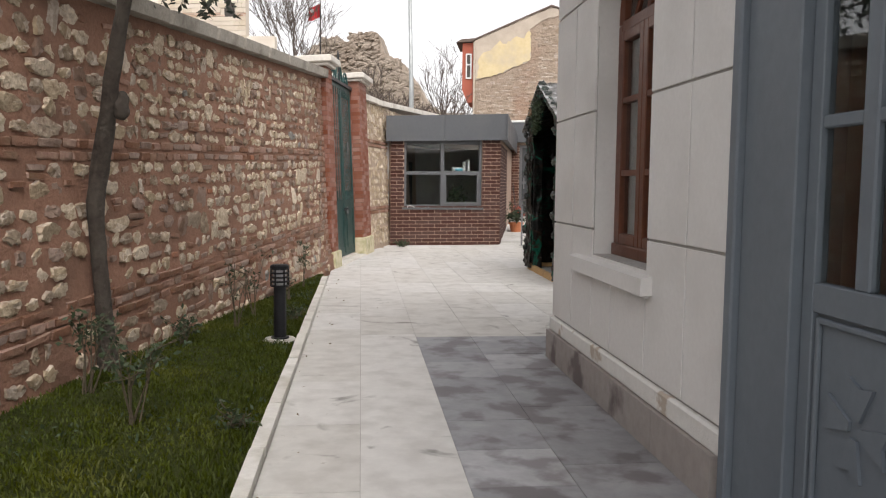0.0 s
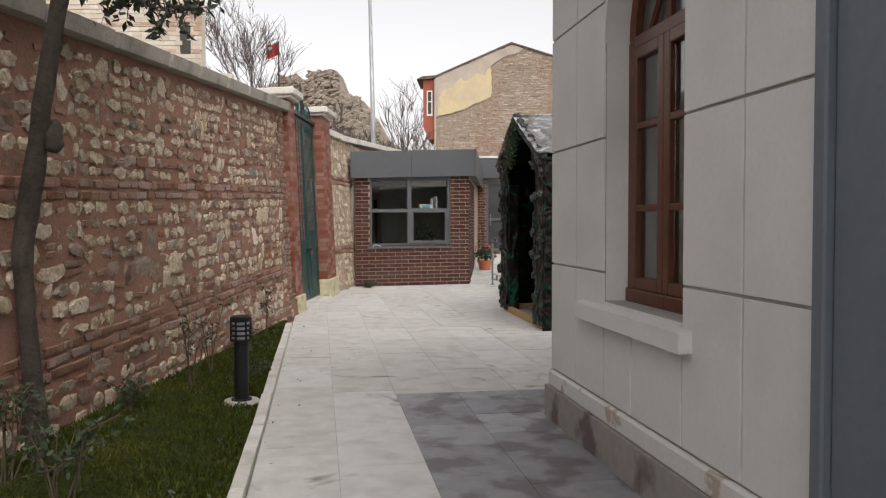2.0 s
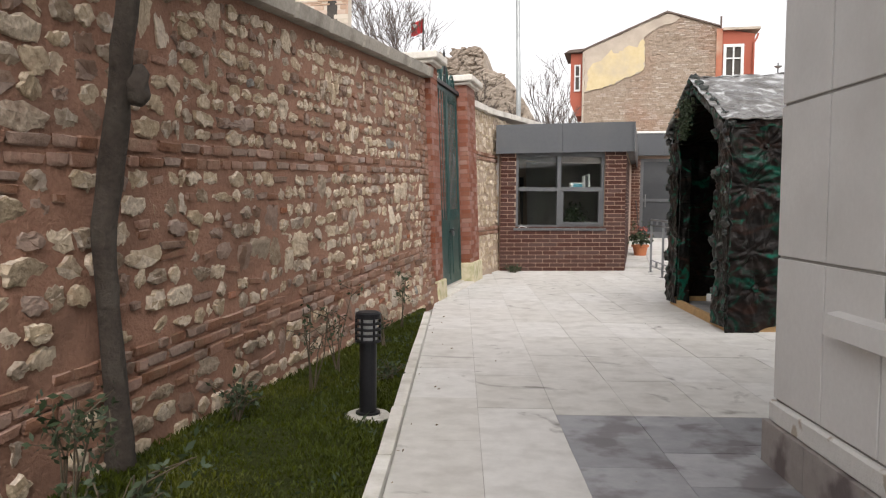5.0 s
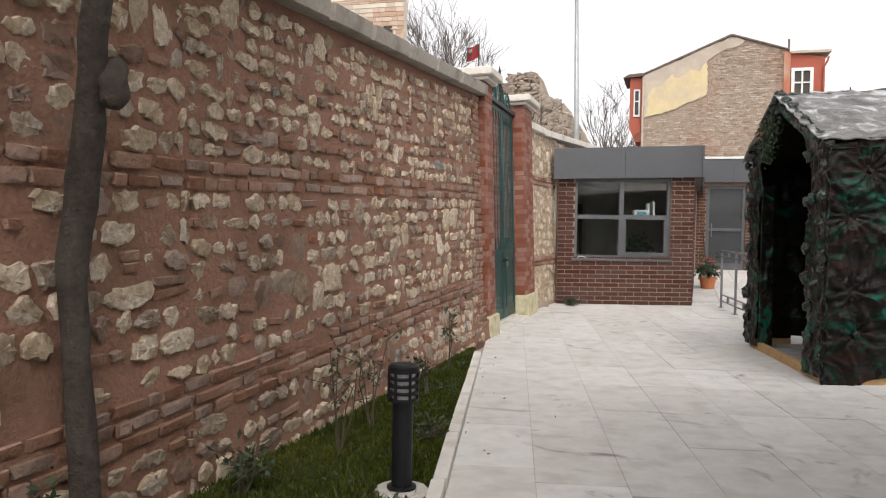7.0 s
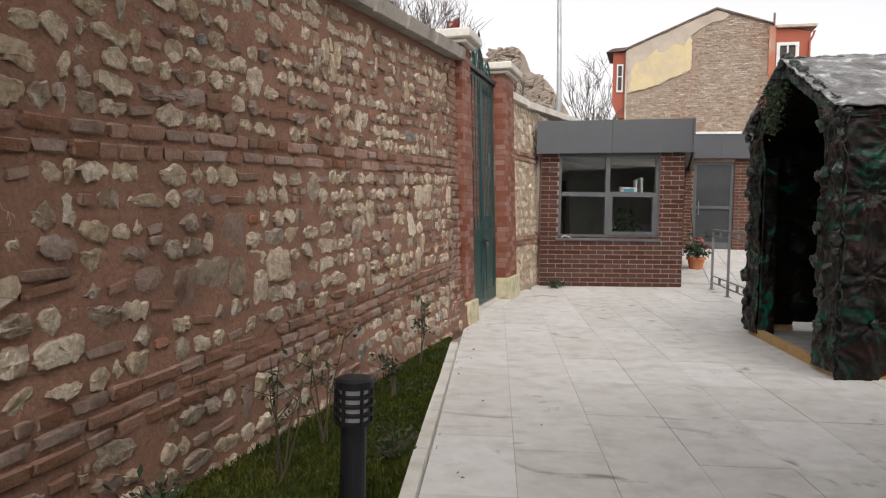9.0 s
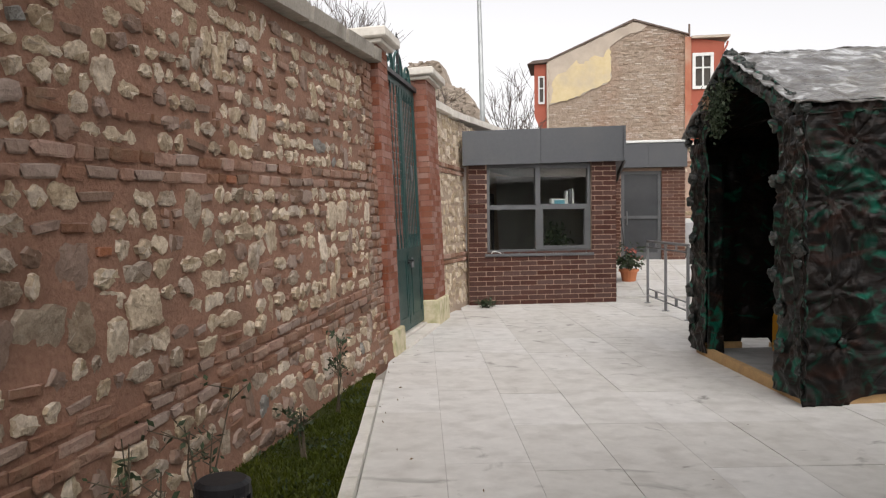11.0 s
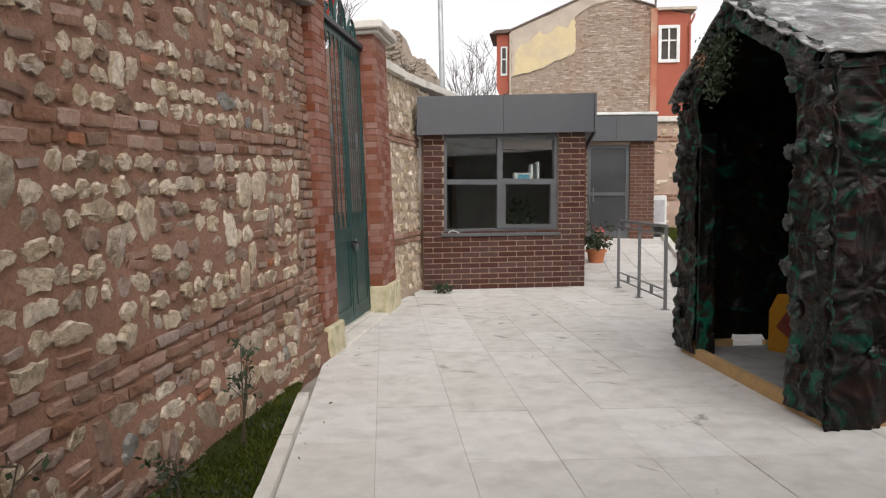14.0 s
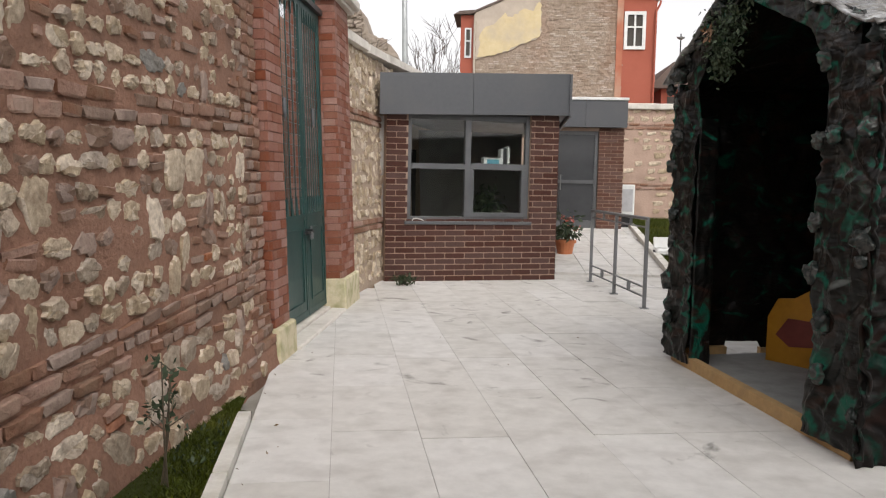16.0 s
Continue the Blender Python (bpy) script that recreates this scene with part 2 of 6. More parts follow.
M_LITTER = material("dry_leaf", (0.17, 0.12, 0.07), (0.24, 0.17, 0.09), None, 30, 5, 0.2, 0.9, pieces=0.5)


def glass_material():
    m = bpy.data.materials.new("window_glass")
    m.use_nodes = True
    b = m.node_tree.nodes["Principled BSDF"]
    b.inputs["Base Color"].default_value = (0.80, 0.84, 0.83, 1)
    b.inputs["Roughness"].default_value, b.inputs["Transmission Weight"].default_value, b.inputs["IOR"].default_value = 0.015, 1.0, 1.5
    return m


def foil_material(name, dark, mid, bright, scale, share, rough, bump, coat=0.42, patches=()):
    """Crumpled plastic sheet in blotches of three colours; grey patches paint in crease highlights."""
    m = bpy.data.materials.new(name)
    m.use_nodes = True
    n, l = m.node_tree.nodes, m.node_tree.links
    b = n["Principled BSDF"]
    geo = n.new("ShaderNodeNewGeometry")
    a = n.new("ShaderNodeTexNoise")
    a.inputs["Scale"].default_value, a.inputs["Detail"].default_value, a.inputs["Distortion"].default_value = scale, 3, 1.6
    l.new(geo.outputs["Position"], a.inputs["Vector"])
    ramp = n.new("ShaderNodeValToRGB")
    e = ramp.color_ramp.elements
    e[0].position, e[0].color = 0.42, (*dark, 1)
    e[1].position, e[1].color = share + 0.1, (*bright, 1)
    k = e.new(share)
    k.color = (*mid, 1)
    l.new(a.outputs[0], ramp.inputs[0])
    col = ramp.outputs[0]
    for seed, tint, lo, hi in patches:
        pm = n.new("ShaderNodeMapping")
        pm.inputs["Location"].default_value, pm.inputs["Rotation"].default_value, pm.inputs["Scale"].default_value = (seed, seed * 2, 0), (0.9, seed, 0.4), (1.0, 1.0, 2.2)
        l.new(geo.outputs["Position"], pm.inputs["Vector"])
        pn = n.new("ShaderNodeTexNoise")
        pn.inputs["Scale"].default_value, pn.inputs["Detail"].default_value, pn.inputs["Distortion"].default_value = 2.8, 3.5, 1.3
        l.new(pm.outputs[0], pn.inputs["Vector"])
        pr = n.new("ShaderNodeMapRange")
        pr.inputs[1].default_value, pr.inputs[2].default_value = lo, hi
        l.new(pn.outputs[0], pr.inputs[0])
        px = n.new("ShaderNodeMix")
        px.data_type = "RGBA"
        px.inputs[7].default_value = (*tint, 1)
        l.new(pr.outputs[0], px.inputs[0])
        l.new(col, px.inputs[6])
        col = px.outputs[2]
    l.new(col, b.inputs["Base Color"])
    v = n.new("ShaderNodeTexNoise")
    v.inputs["Scale"].default_value, v.inputs["Detail"].default_value, v.inputs["Distortion"].default_value = 3.4, 2, 2.2
    l.new(geo.outputs["Position"], v.inputs["Vector"])
    bp = n.new("ShaderNodeBump")
    bp.inputs["Strength"].default_value, bp.inputs["Distance"].default_value = bump, 0.06
    l.new(v.outputs[0], bp.inputs["Height"])
    l.new(bp.outputs[0], b.inputs["Normal"])
    mp = n.new("ShaderNodeMapping")
    mp.inputs["Rotation"].default_value, mp.inputs["Scale"].default_value = (0.7, 0.5, 0.6), (1.0, 1.0, 3.0)
    l.new(geo.outputs["Position"], mp.inputs["Vector"])
    st = n.new("ShaderNodeTexNoise")
    st.inputs["Scale"].default_value, st.inputs["Detail"].default_value, st.inputs["Distortion"].default_value = 2.6, 2, 2.0
    l.new(mp.outputs[0], st.inputs["Vector"])
    cb = n.new("ShaderNodeBump")
    cb.inputs["Strength"].default_value, cb.inputs["Distance"].default_value = 1.0, 0.045
    l.new(st.outputs[0], cb.inputs["Height"])
    l.new(cb.outputs[0], b.inputs["Coat Normal"])
    b.inputs["Roughness"].default_value, b.inputs["Specular IOR Level"].default_value = rough, 0.08
    b.inputs["Coat Weight"].default_value, b.inputs["Coat Roughness"].default_value = coat, 0.06
    return m


M_GLASS = glass_material()
# opaque pane: reflected light over a dark inside, put into one grey
M_DOORPANE = material("smoked_door_glass", (0.055, 0.058, 0.062), (0.07, 0.073, 0.077), None, 5, 1.5, 0, 0.12)
# 7.7: grey streaks in the colour, in place of pale highlights on film creases
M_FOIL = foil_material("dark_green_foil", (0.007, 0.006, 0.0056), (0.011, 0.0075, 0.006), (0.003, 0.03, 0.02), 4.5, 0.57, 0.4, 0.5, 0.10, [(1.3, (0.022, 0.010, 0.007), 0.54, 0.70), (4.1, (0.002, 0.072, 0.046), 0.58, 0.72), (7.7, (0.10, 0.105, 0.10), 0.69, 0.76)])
M_FOILBALL = foil_material("bunched_foil", (0.014, 0.02, 0.018), (0.06, 0.055, 0.05), (0.02, 0.11, 0.08), 9.0, 0.55, 0.3, 0.8, 0.45)
# 5.3: grey of the clear wrap, its pale highlights painted in with it
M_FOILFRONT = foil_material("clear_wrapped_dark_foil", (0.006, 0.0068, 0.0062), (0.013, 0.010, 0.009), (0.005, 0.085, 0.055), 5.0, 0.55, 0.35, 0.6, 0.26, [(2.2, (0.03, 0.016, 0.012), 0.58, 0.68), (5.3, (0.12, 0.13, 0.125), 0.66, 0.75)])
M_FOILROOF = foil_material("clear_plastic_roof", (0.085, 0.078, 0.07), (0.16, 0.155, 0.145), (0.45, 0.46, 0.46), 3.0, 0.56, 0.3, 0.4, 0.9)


# ---- building helpers ----
def finish(bm, name, mat, parent=None, label="", smooth=False):
    me = bpy.data.meshes.new(name)
    bm.to_mesh(me)
    bm.free()
    if smooth:
        for p in me.polygons:
            p.use_smooth = True
    me.materials.append(mat)
    ob = new(name, me)
    if parent is not None:
        ob.parent = parent
    if label:
        ob["label"] = label
    return ob


def part(name, bm, mat, parent, label="", smooth=False):
    return finish(bm, name, mat, parent, label, smooth)


def empty(name, m, label, category, group="", kind=""):
    e = new(name)
    e.matrix_world = m
    e.empty_display_size = 0.1
    return tagged(e, label, category, group, kind)


def box(bm, x0, y0, z0, x1, y1, z1, bevel=0.0):
    r = bmesh.ops.create_cube(bm, size=1, matrix=Matrix.Translation(((x0 + x1) / 2, (y0 + y1) / 2, (z0 + z1) / 2)) @ Matrix.Diagonal((x1 - x0, y1 - y0, z1 - z0, 1)))
    if bevel:
        es = list({e for v in r["verts"] for e in v.link_edges})
        bmesh.ops.bevel(bm, geom=es, offset=bevel, segments=1, affect="EDGES")
    return bm


def boxes(*rows, bevel=0.0):
    bm = bmesh.new()
    for r in rows:
        box(bm, *r, bevel=bevel)
    return bm


def tube(bm, pts, radii, sides=8):
    """A tapered tube through points."""
    pts = [Vector(p) for p in pts]
    rings = []
    for i, p in enumerate(pts):
        d = (pts[min(i + 1, len(pts) - 1)] - pts[max(i - 1, 0)]).normalized()
        u = d.orthogonal().normalized()
        if abs(d.z) > 0.2:
            u = d.cross(Vector((0, 1, 0))).normalized()
        w = d.cross(u)
        rings.append([bm.verts.new(p + radii[i] * (math.cos(2 * math.pi * k / sides) * u + math.sin(2 * math.pi * k / sides) * w)) for k in range(sides)])
    for a, b in zip(rings, rings[1:]):
        for k in range(sides):
            bm.faces.new((a[k], a[(k + 1) % sides], b[(k + 1) % sides], b[k]))
    bm.faces.new(rings[0][::-1])
    bm.faces.new(rings[-1])
    return bm


def lathe(bm, profile, sides=24, at=(0, 0, 0)):
    rings = [[bm.verts.new((at[0] + r * math.cos(2 * math.pi * k / sides), at[1] + r * math.sin(2 * math.pi * k / sides), at[2] + z)) for k in range(sides)] for r, z in profile]
    for a, b in zip(rings, rings[1:]):
        for k in range(sides):
            bm.faces.new((a[k], a[(k + 1) % sides], b[(k + 1) % sides], b[k]))
    bm.faces.new(rings[0][::-1])
    bm.faces.new(rings[-1])
    return bm


def outline(bm, pts, y0, y1):
    """A plate with the outline pts (x, z), from y0 to y1."""
    a = [bm.verts.new((x, y0, z)) for x, z in pts]
    b = [bm.verts.new((x, y1, z)) for x, z in pts]
    bm.faces.new(a)
    bm.faces.new(b[::-1])
    for i in range(len(pts)):
        j = (i + 1) % len(pts)
        bm.faces.new((a[j], a[i], b[i], b[j]))
    bmesh.ops.recalc_face_normals(bm, faces=bm.faces[:])
    return bm


def quads(name, verts, faces, mat, parent=None, smooth=False):
    me = bpy.data.meshes.new(name)
    me.from_pydata(verts, [], faces)
    me.update()
    if smooth:
        for p in me.polygons:
            p.use_smooth = True
    me.materials.append(mat)
    ob = new(name, me)
    if parent is not None:
        ob.parent = parent
    return ob


UNIT = {}


def unit_block(key, mat, bevel=0.06, jitter=0.0):
    """A shared block mesh 1 x 1 x 1 about its middle, with chamfered front edges."""
    if key not in UNIT:
        rnd = random.Random(sum(ord(c) for c in key))
        bm = bmesh.new()
        box(bm, -0.5, -0.5, -0.5, 0.5, 0.5, 0.5)
        if bevel:
            bmesh.ops.bevel(bm, geom=bm.edges[:], offset=bevel, segments=1, affect="EDGES")
        for v in bm.verts:
            v.co += Vector((rnd.uniform(-1, 1), rnd.uniform(-1, 1), rnd.uniform(-1, 1))) * jitter
        me = bpy.data.meshes.new(key)
        bm.to_mesh(me)
        bm.free()
        me.materials.append(mat)
        UNIT[key] = me
    return UNIT[key]


def piece(name, me, m, parent):
    ob = new(name, me)
    ob.parent = parent
    ob.matrix_basis = m
    return ob


def bond(name, parent, key, mat, base, length, height, course, brick, joint, depth=0.02, skip=None, seed=1, lift=0.0):
    """Courses of bricks in running bond on the x-z plane of base, facing -y. skip(x0, x1, z) leaves a brick out; lift shears the courses."""
    rnd = random.Random(seed)
    n = round(height / course)
    for i in range(n):
        z = i * course
        x = -(brick / 2 if i % 2 else 0.0)
        while x < length - 0.01:
            x0, x1 = max(x, 0), min(x + brick - joint, length)
            x += brick
            spans = [(x0, x1)]
            if skip:
                s = skip(z + course / 2)
                if s:
                    spans = [(x0, min(x1, s[0])), (max(x0, s[1]), x1)]
            for a, b in spans:
                if b - a < 0.03:
                    continue
                me = unit_block(key, mat)
                mm = base @ Matrix.Translation(((a + b) / 2, rnd.uniform(-0.002, 0.002), z + (course - joint) / 2 + lift * (a + b) / 2 * z / max(height, 0.1))) @ Matrix.Diagonal((b - a, depth, course - joint, 1))
                piece(name, me, mm, parent)


def stone_mesh(key, seed, mat, power=0.36):
    """A rough fieldstone with a flattish face, about 1 x 1 x 1."""
    if key not in UNIT:
        bm = bmesh.new()
        bmesh.ops.create_icosphere(bm, subdivisions=2, radius=0.5)
        rnd = random.Random(seed)
        off = Vector((rnd.uniform(0, 50), rnd.uniform(0, 50), rnd.uniform(0, 50)))
        cut = [(Vector((rnd.uniform(-0.3, 1), rnd.uniform(-1, 1), rnd.uniform(-1, 1))).normalized(), rnd.uniform(0.37, 0.47)) for _ in range(6)] + [(Vector((1, rnd.uniform(-0.15, 0.15), rnd.uniform(-0.15, 0.15))).normalized(), rnd.uniform(0.38, 0.44))]
        for v in bm.verts:
            c = v.co * 2
            c = Vector([math.copysign(abs(q) ** power, q) for q in c]) * 0.5
            c *= 1 + 0.26 * noise.noise(c * 2.1 + off) + 0.42 * noise.noise(c * 5.0 + off)
            for d, k in cut:
                e = c.dot(d)
                if e > k:
                    c -= d * (e - k) * 0.85
            v.co = c
        me = bpy.data.meshes.new(key)
        bm.to_mesh(me)
        bm.free()
        for p in me.polygons:
            p.use_smooth = True
        me.set_sharp_from_angle(angle=radians(30))
        me.materials.append(mat)
        UNIT[key] = me
    return UNIT[key]


class Pile:
    """Collects copies of shared meshes and joins them into one mesh."""

    def __init__(self):
        self.v, self.f = [], []

    def add(self, me, m):
        o = len(self.v)
        self.v += [tuple(m @ v.co) for v in me.vertices]
        self.f += [tuple(o + i for i in p.vertices) for p in me.polygons]

    def make(self, name, mat, parent=None, kind="stuff"):
        if not self.v:
            return None
        ob = quads(name, self.v, self.f, mat, parent)
        ob["kind"] = kind
        return ob


def leaf_cloud(bm, centres, size, rnd, droop=0.3):
    """Small pointed leaves, two triangles each, at the centres."""
    for c in centres:
        d = Vector((rnd.gauss(0, 1), rnd.gauss(0, 1), rnd.gauss(0, 1) - droop)).normalized()
        s = d.orthogonal().normalized()
        s.rotate(Matrix.Rotation(rnd.uniform(0, 6.28), 3, d))
        k = size * rnd.uniform(0.6, 1.3)
        c = Vector(c)
        q = [bm.verts.new(p) for p in (c, c + d * k * 0.5 + s * k * 0.22, c + d * k, c + d * k * 0.5 - s * k * 0.22)]
        bm.faces.new(q)


# the paving's frame: u runs to the right, v ahead; its corner is the foot of the white house
PAV = Matrix.Translation((3.29, 5.33, 0)) @ Matrix.Rotation(radians(11.2), 4, "Z")


def pav(u, v, z=0.0):
    return PAV @ Vector((u, v, z))


def rise(y):
    """The ground's height: level, then gently up behind the kiosk."""
    return min(max(y - 17.6, 0) * 0.053, 0.34)


WALL_SLOPE = 0.0545


def course_z(base, y):
    """The height of a course along the old wall: nearly level below, following the coping above."""
    k = min(max((base - 1.6) / 0.9, 0), 1)
    return base + 0.042 * (1 - k) + (0.033 + (WALL_SLOPE - 0.033) * k) * (y - 5)


def wall_x(y, z):
    """The face of the old wall: plumb, spreading at its foot."""
    k = min(max((y - 5.8) / 2.2, 0), 1)
    return 0.075 - 0.05 * z + 0.09 * k * max(0, 1 - z / 0.6) ** 1.3


# ---- ground ----
def ground_sheet():
    xs = [-900, -60, -0.25, 2.0, 4.0, 6.5, 60, 900]
    ys = [-900, -20, 0, 17.6, 19, 20.5, 22, 24.02, 30, 900]
    v = [(x, y, rise(y) - 0.05) for y in ys for x in xs]
    w = len(xs)
    f = [(j * w + i, j * w + i + 1, (j + 1) * w + i + 1, (j + 1) * w + i) for j in range(len(ys) - 1) for i in range(w - 1)]
    tagged(quads("ground", v, f, M_PAVEJOINT), "grey-brown bedding ground under the paving", "ground", kind="structure")


ground_sheet()

COLUMN = 0.485
KERB_U = -1.955
paving = empty("pavement", Matrix.Identity(4), "light stone slab paving with dark grey slabs by the house", "pavement", kind="structure")


def pave():
    rnd = random.Random(4)
    far, far_dark = Pile(), Pile()
    for c in range(-1, 17):
        u0 = -1.496 + c * COLUMN
        u1 = u0 + COLUMN
        if c == -1:
            u0 = KERB_U
        v = -8.0 + (0.25, 0.72, 0.0, 0.5)[c % 4]
        if c in (1, 2):
            v = -8.17 + 0.02 * (c == 1) + 0.27 * (c == 2)
        while v < 13.5:
            dark = 1 <= c <= 6 and v < 0.8
            v1 = v + (0.5 if dark and c <= 2 else 0.97)
            if dark:
                v1 = min(v1, 0.83)
                if v1 > 0.6:
                    v1 = 0.83
            elif 1 <= c <= 6 and v < 0.84:
                v = 0.83
            if c >= 3 and v1 > 0.12 and v < 0.04:
                v = 0.04
            if c >= 3 and v < 0.0 or v1 - v < 0.08:
                v = v1
                continue
            g = 0.0032
            mid = pav((u0 + u1) / 2, (v + v1) / 2)
            gone = mid.y > 17.0 + (mid.x - 0.25) * 0.3 and mid.x < 2.7 or mid.x < -0.1
            if not gone:
                me = unit_block("slab_dark" if dark else "slab", M_DARKPAVE if dark else M_PAVE, bevel=0.006)
                z = rnd.uniform(-0.0015, 0.0015)
                m = PAV @ Matrix.Translation(((u0 + u1) / 2, (v + v1) / 2, z - 0.02)) @ Matrix.Diagonal((u1 - u0 - g, v1 - v - g, 0.04, 1))
                if mid.y < 17.3 and -3.2 < v < 10.5 and u1 < 4.0:
                    piece("slab", me, m, paving)
                else:
                    (far_dark if dark else far).add(me, m)
            v = v1
    far.make("far_slabs", M_PAVE, paving)
    far_dark.make("far_dark_slabs", M_DARKPAVE, paving)


pave()


def rear_paving():
    """The slabs that rise gently along the kiosk's side to the wing."""
    far = Pile()
    me = unit_block("slab", M_PAVE, bevel=0.006)
    for i in range(5):
        for j in range(9):
            x, y = 2.9 + i * 0.5, 17.7 + j * 0.75
            if x > 4.55 + (y - 17.4) * 0.085:
                continue
            far.add(me, Matrix.Translation((x, y + 0.36, rise(y + 0.36) + 0.012)) @ Matrix.Rotation(0.052, 4, "X") @ Matrix.Diagonal((0.49, 0.744, 0.05, 1)))
    far.make("rear_slabs", M_PAVE, paving)


rear_paving()

joint_bed = [PAV @ Vector((u, v, -0.0045)) for u, v in ((KERB_U + 0.01, -3.2), (-0.05, -3.2), (-0.05, 0.06), (4.2, 0.06), (4.2, 9.4), (KERB_U + 0.01, 9.4))]
quads("joint_grout", joint_bed, [(0, 1, 2, 3, 4, 5)], M_GROUT, paving)

bed = empty("lawn_bed", Matrix.Identity(4), "narrow lawn bed of dark green grass along the old wall", "lawn", kind="structure")


def lawn_bed():
    rnd = random.Random(9)
    n, m = 60, 10
    v = []
    for j in range(n + 1):
        t = -8 + j * 13.3 / n
        k = pav(KERB_U - 0.02, t)
        for i in range(m + 1):
            x = -0.12 + (k.x + 0.12) * i / m
            edge = math.sin(math.pi * i / m)
            v.append((x, k.y, 0.035 * edge * (0.6 + noise.noise(Vector((x * 2, k.y * 2, 0)))) - 0.01))
    w = m + 1
    f = [(j * w + i, j * w + i + 1, (j + 1) * w + i + 1, (j + 1) * w + i) for j in range(n) for i in range(m)]
    quads("soil", v, f, M_SOIL, bed, True)
    gv, gf = [], []
    for _ in range(70000):
        y = rnd.uniform(-1.5, 10.3)
        kx = pav(KERB_U - 0.085, 0).x - (y - pav(KERB_U - 0.085, 0).y) * math.tan(radians(11.2))
        x0 = wall_x(y, 0) + 0.0
        if kx - x0 < 0.03:
            continue
        x = rnd.uniform(x0, kx - 0.005)
        if (x - 1.02) ** 2 + (y - 5.6) ** 2 < 0.022:
            continue
        dens = noise.noise(Vector((x * 1.7, y * 1.1, 3)))
        if dens < -0.32 and rnd.random() < 0.6:
            continue
        h = rnd.uniform(0.014, 0.038) * (1.15 + 0.6 * dens)
        a = rnd.uniform(0, 6.283)
        wd = 0.005
        lean = rnd.uniform(0.1, 0.9) * h
        b = rnd.uniform(0, 6.283)
        o = len(gv)
        ca, sa = math.cos(a) * wd, math.sin(a) * wd
        lx, ly = math.cos(b) * lean, math.sin(b) * lean
        gv += [(x - ca, y - sa, 0), (x + ca, y + sa, 0), (x + lx * 0.35 + ca * 0.8, y + ly * 0.35 + sa * 0.8, h * 0.62), (x + lx * 0.35 - ca * 0.8, y + ly * 0.35 - sa * 0.8, h * 0.62), (x + lx, y + ly, h)]
        gf += [(o, o + 1, o + 2, o + 3), (o + 3, o + 2, o + 4)]
    tagged(quads("grass", gv, gf, M_GRASS), "short dark green grass growing in the bed", "grass", kind="stuff")
    bm = bmesh.new()
    spots = []
    while len(spots) < 900:
        y = rnd.uniform(0.5, 10.0)
        kx = pav(KERB_U - 0.1, 0).x - (y - pav(KERB_U - 0.1, 0).y) * math.tan(radians(11.2))
        x = rnd.uniform(0.12, max(kx, 0.13))
        if noise.noise(Vector((x * 2.3, y * 1.9, 8))) > 0.12:
            spots.append((x, y, rnd.uniform(0.012, 0.04)))
    leaf_cloud(bm, spots, 0.035, rnd, -0.6)
    tagged(finish(bm, "weeds", M_LEAF), "small broad-leaved weeds among the grass", "weeds", kind="stuff")


lawn_bed()


def kerb():
    rnd = random.Random(2)
    k = empty("kerb", Matrix.Identity(4), "row of pale kerb stones between lawn and paving", "kerb", kind="structure")
    v = -8.0
    while v < 5.0:
        ln = min(rnd.choice((0.62, 0.8, 0.95)), 5.36 - v)
        me = unit_block("kerb_block", M_KERB, bevel=0.03, jitter=0.012)
        piece("kerb_stone", me, PAV @ Matrix.Translation((KERB_U - 0.04, v + ln / 2, 0.008 + rnd.uniform(-0.004, 0.006))) @ Matrix.Rotation(rnd.uniform(-0.008, 0.008), 4, "Z") @ Matrix.Diagonal((0.074, ln - 0.008, 0.075, 1)), k)
        v += ln
    return k


kerb()


# ---- the old stone wall ----
WALL_END = 11.34
old_wall = empty("wall_west", Matrix.Identity(4), "old rubble stone wall with red mortar and brick bands", "wall", kind="structure")


def wall_core():
    ny, nz = 210, 64
    v = []
    for j in range(ny + 1):
        y = -4 + (WALL_END + 4) * j / ny
        top = 2.63 + WALL_SLOPE * (y - 5)
        for i in range(nz + 1):
            z = -0.1 + (top + 0.1) * i / nz
            p = Vector((0, y * 3.1, z * 3.1))
            v.append((wall_x(y, z) + 0.014 * noise.noise(p) + 0.011 * noise.noise(p * 3.1) + 0.006 * noise.noise(p * 7), y, z))
    w = nz + 1
    f = [(j * w + i, j * w + w + i, j * w + w + i + 1, j * w + i + 1) for j in range(ny) for i in range(nz)]
    quads("mortar", v, f, M_MORTAR, old_wall, True)
    bm = bmesh.new()
    outline(bm, [(-4, -0.1), (WALL_END, -0.1), (WALL_END, 2.62 + WALL_SLOPE * (WALL_END - 5)), (-4, 2.62 + WALL_SLOPE * (-9))], 0, 0.42)
    bmesh.ops.transform(bm, matrix=Matrix.Translation((-0.09, 0, 0)) @ Matrix.Rotation(radians(90), 4, "Z"), verts=bm.verts)
    part("core", bm, M_MORTAR, old_wall)


wall_core()


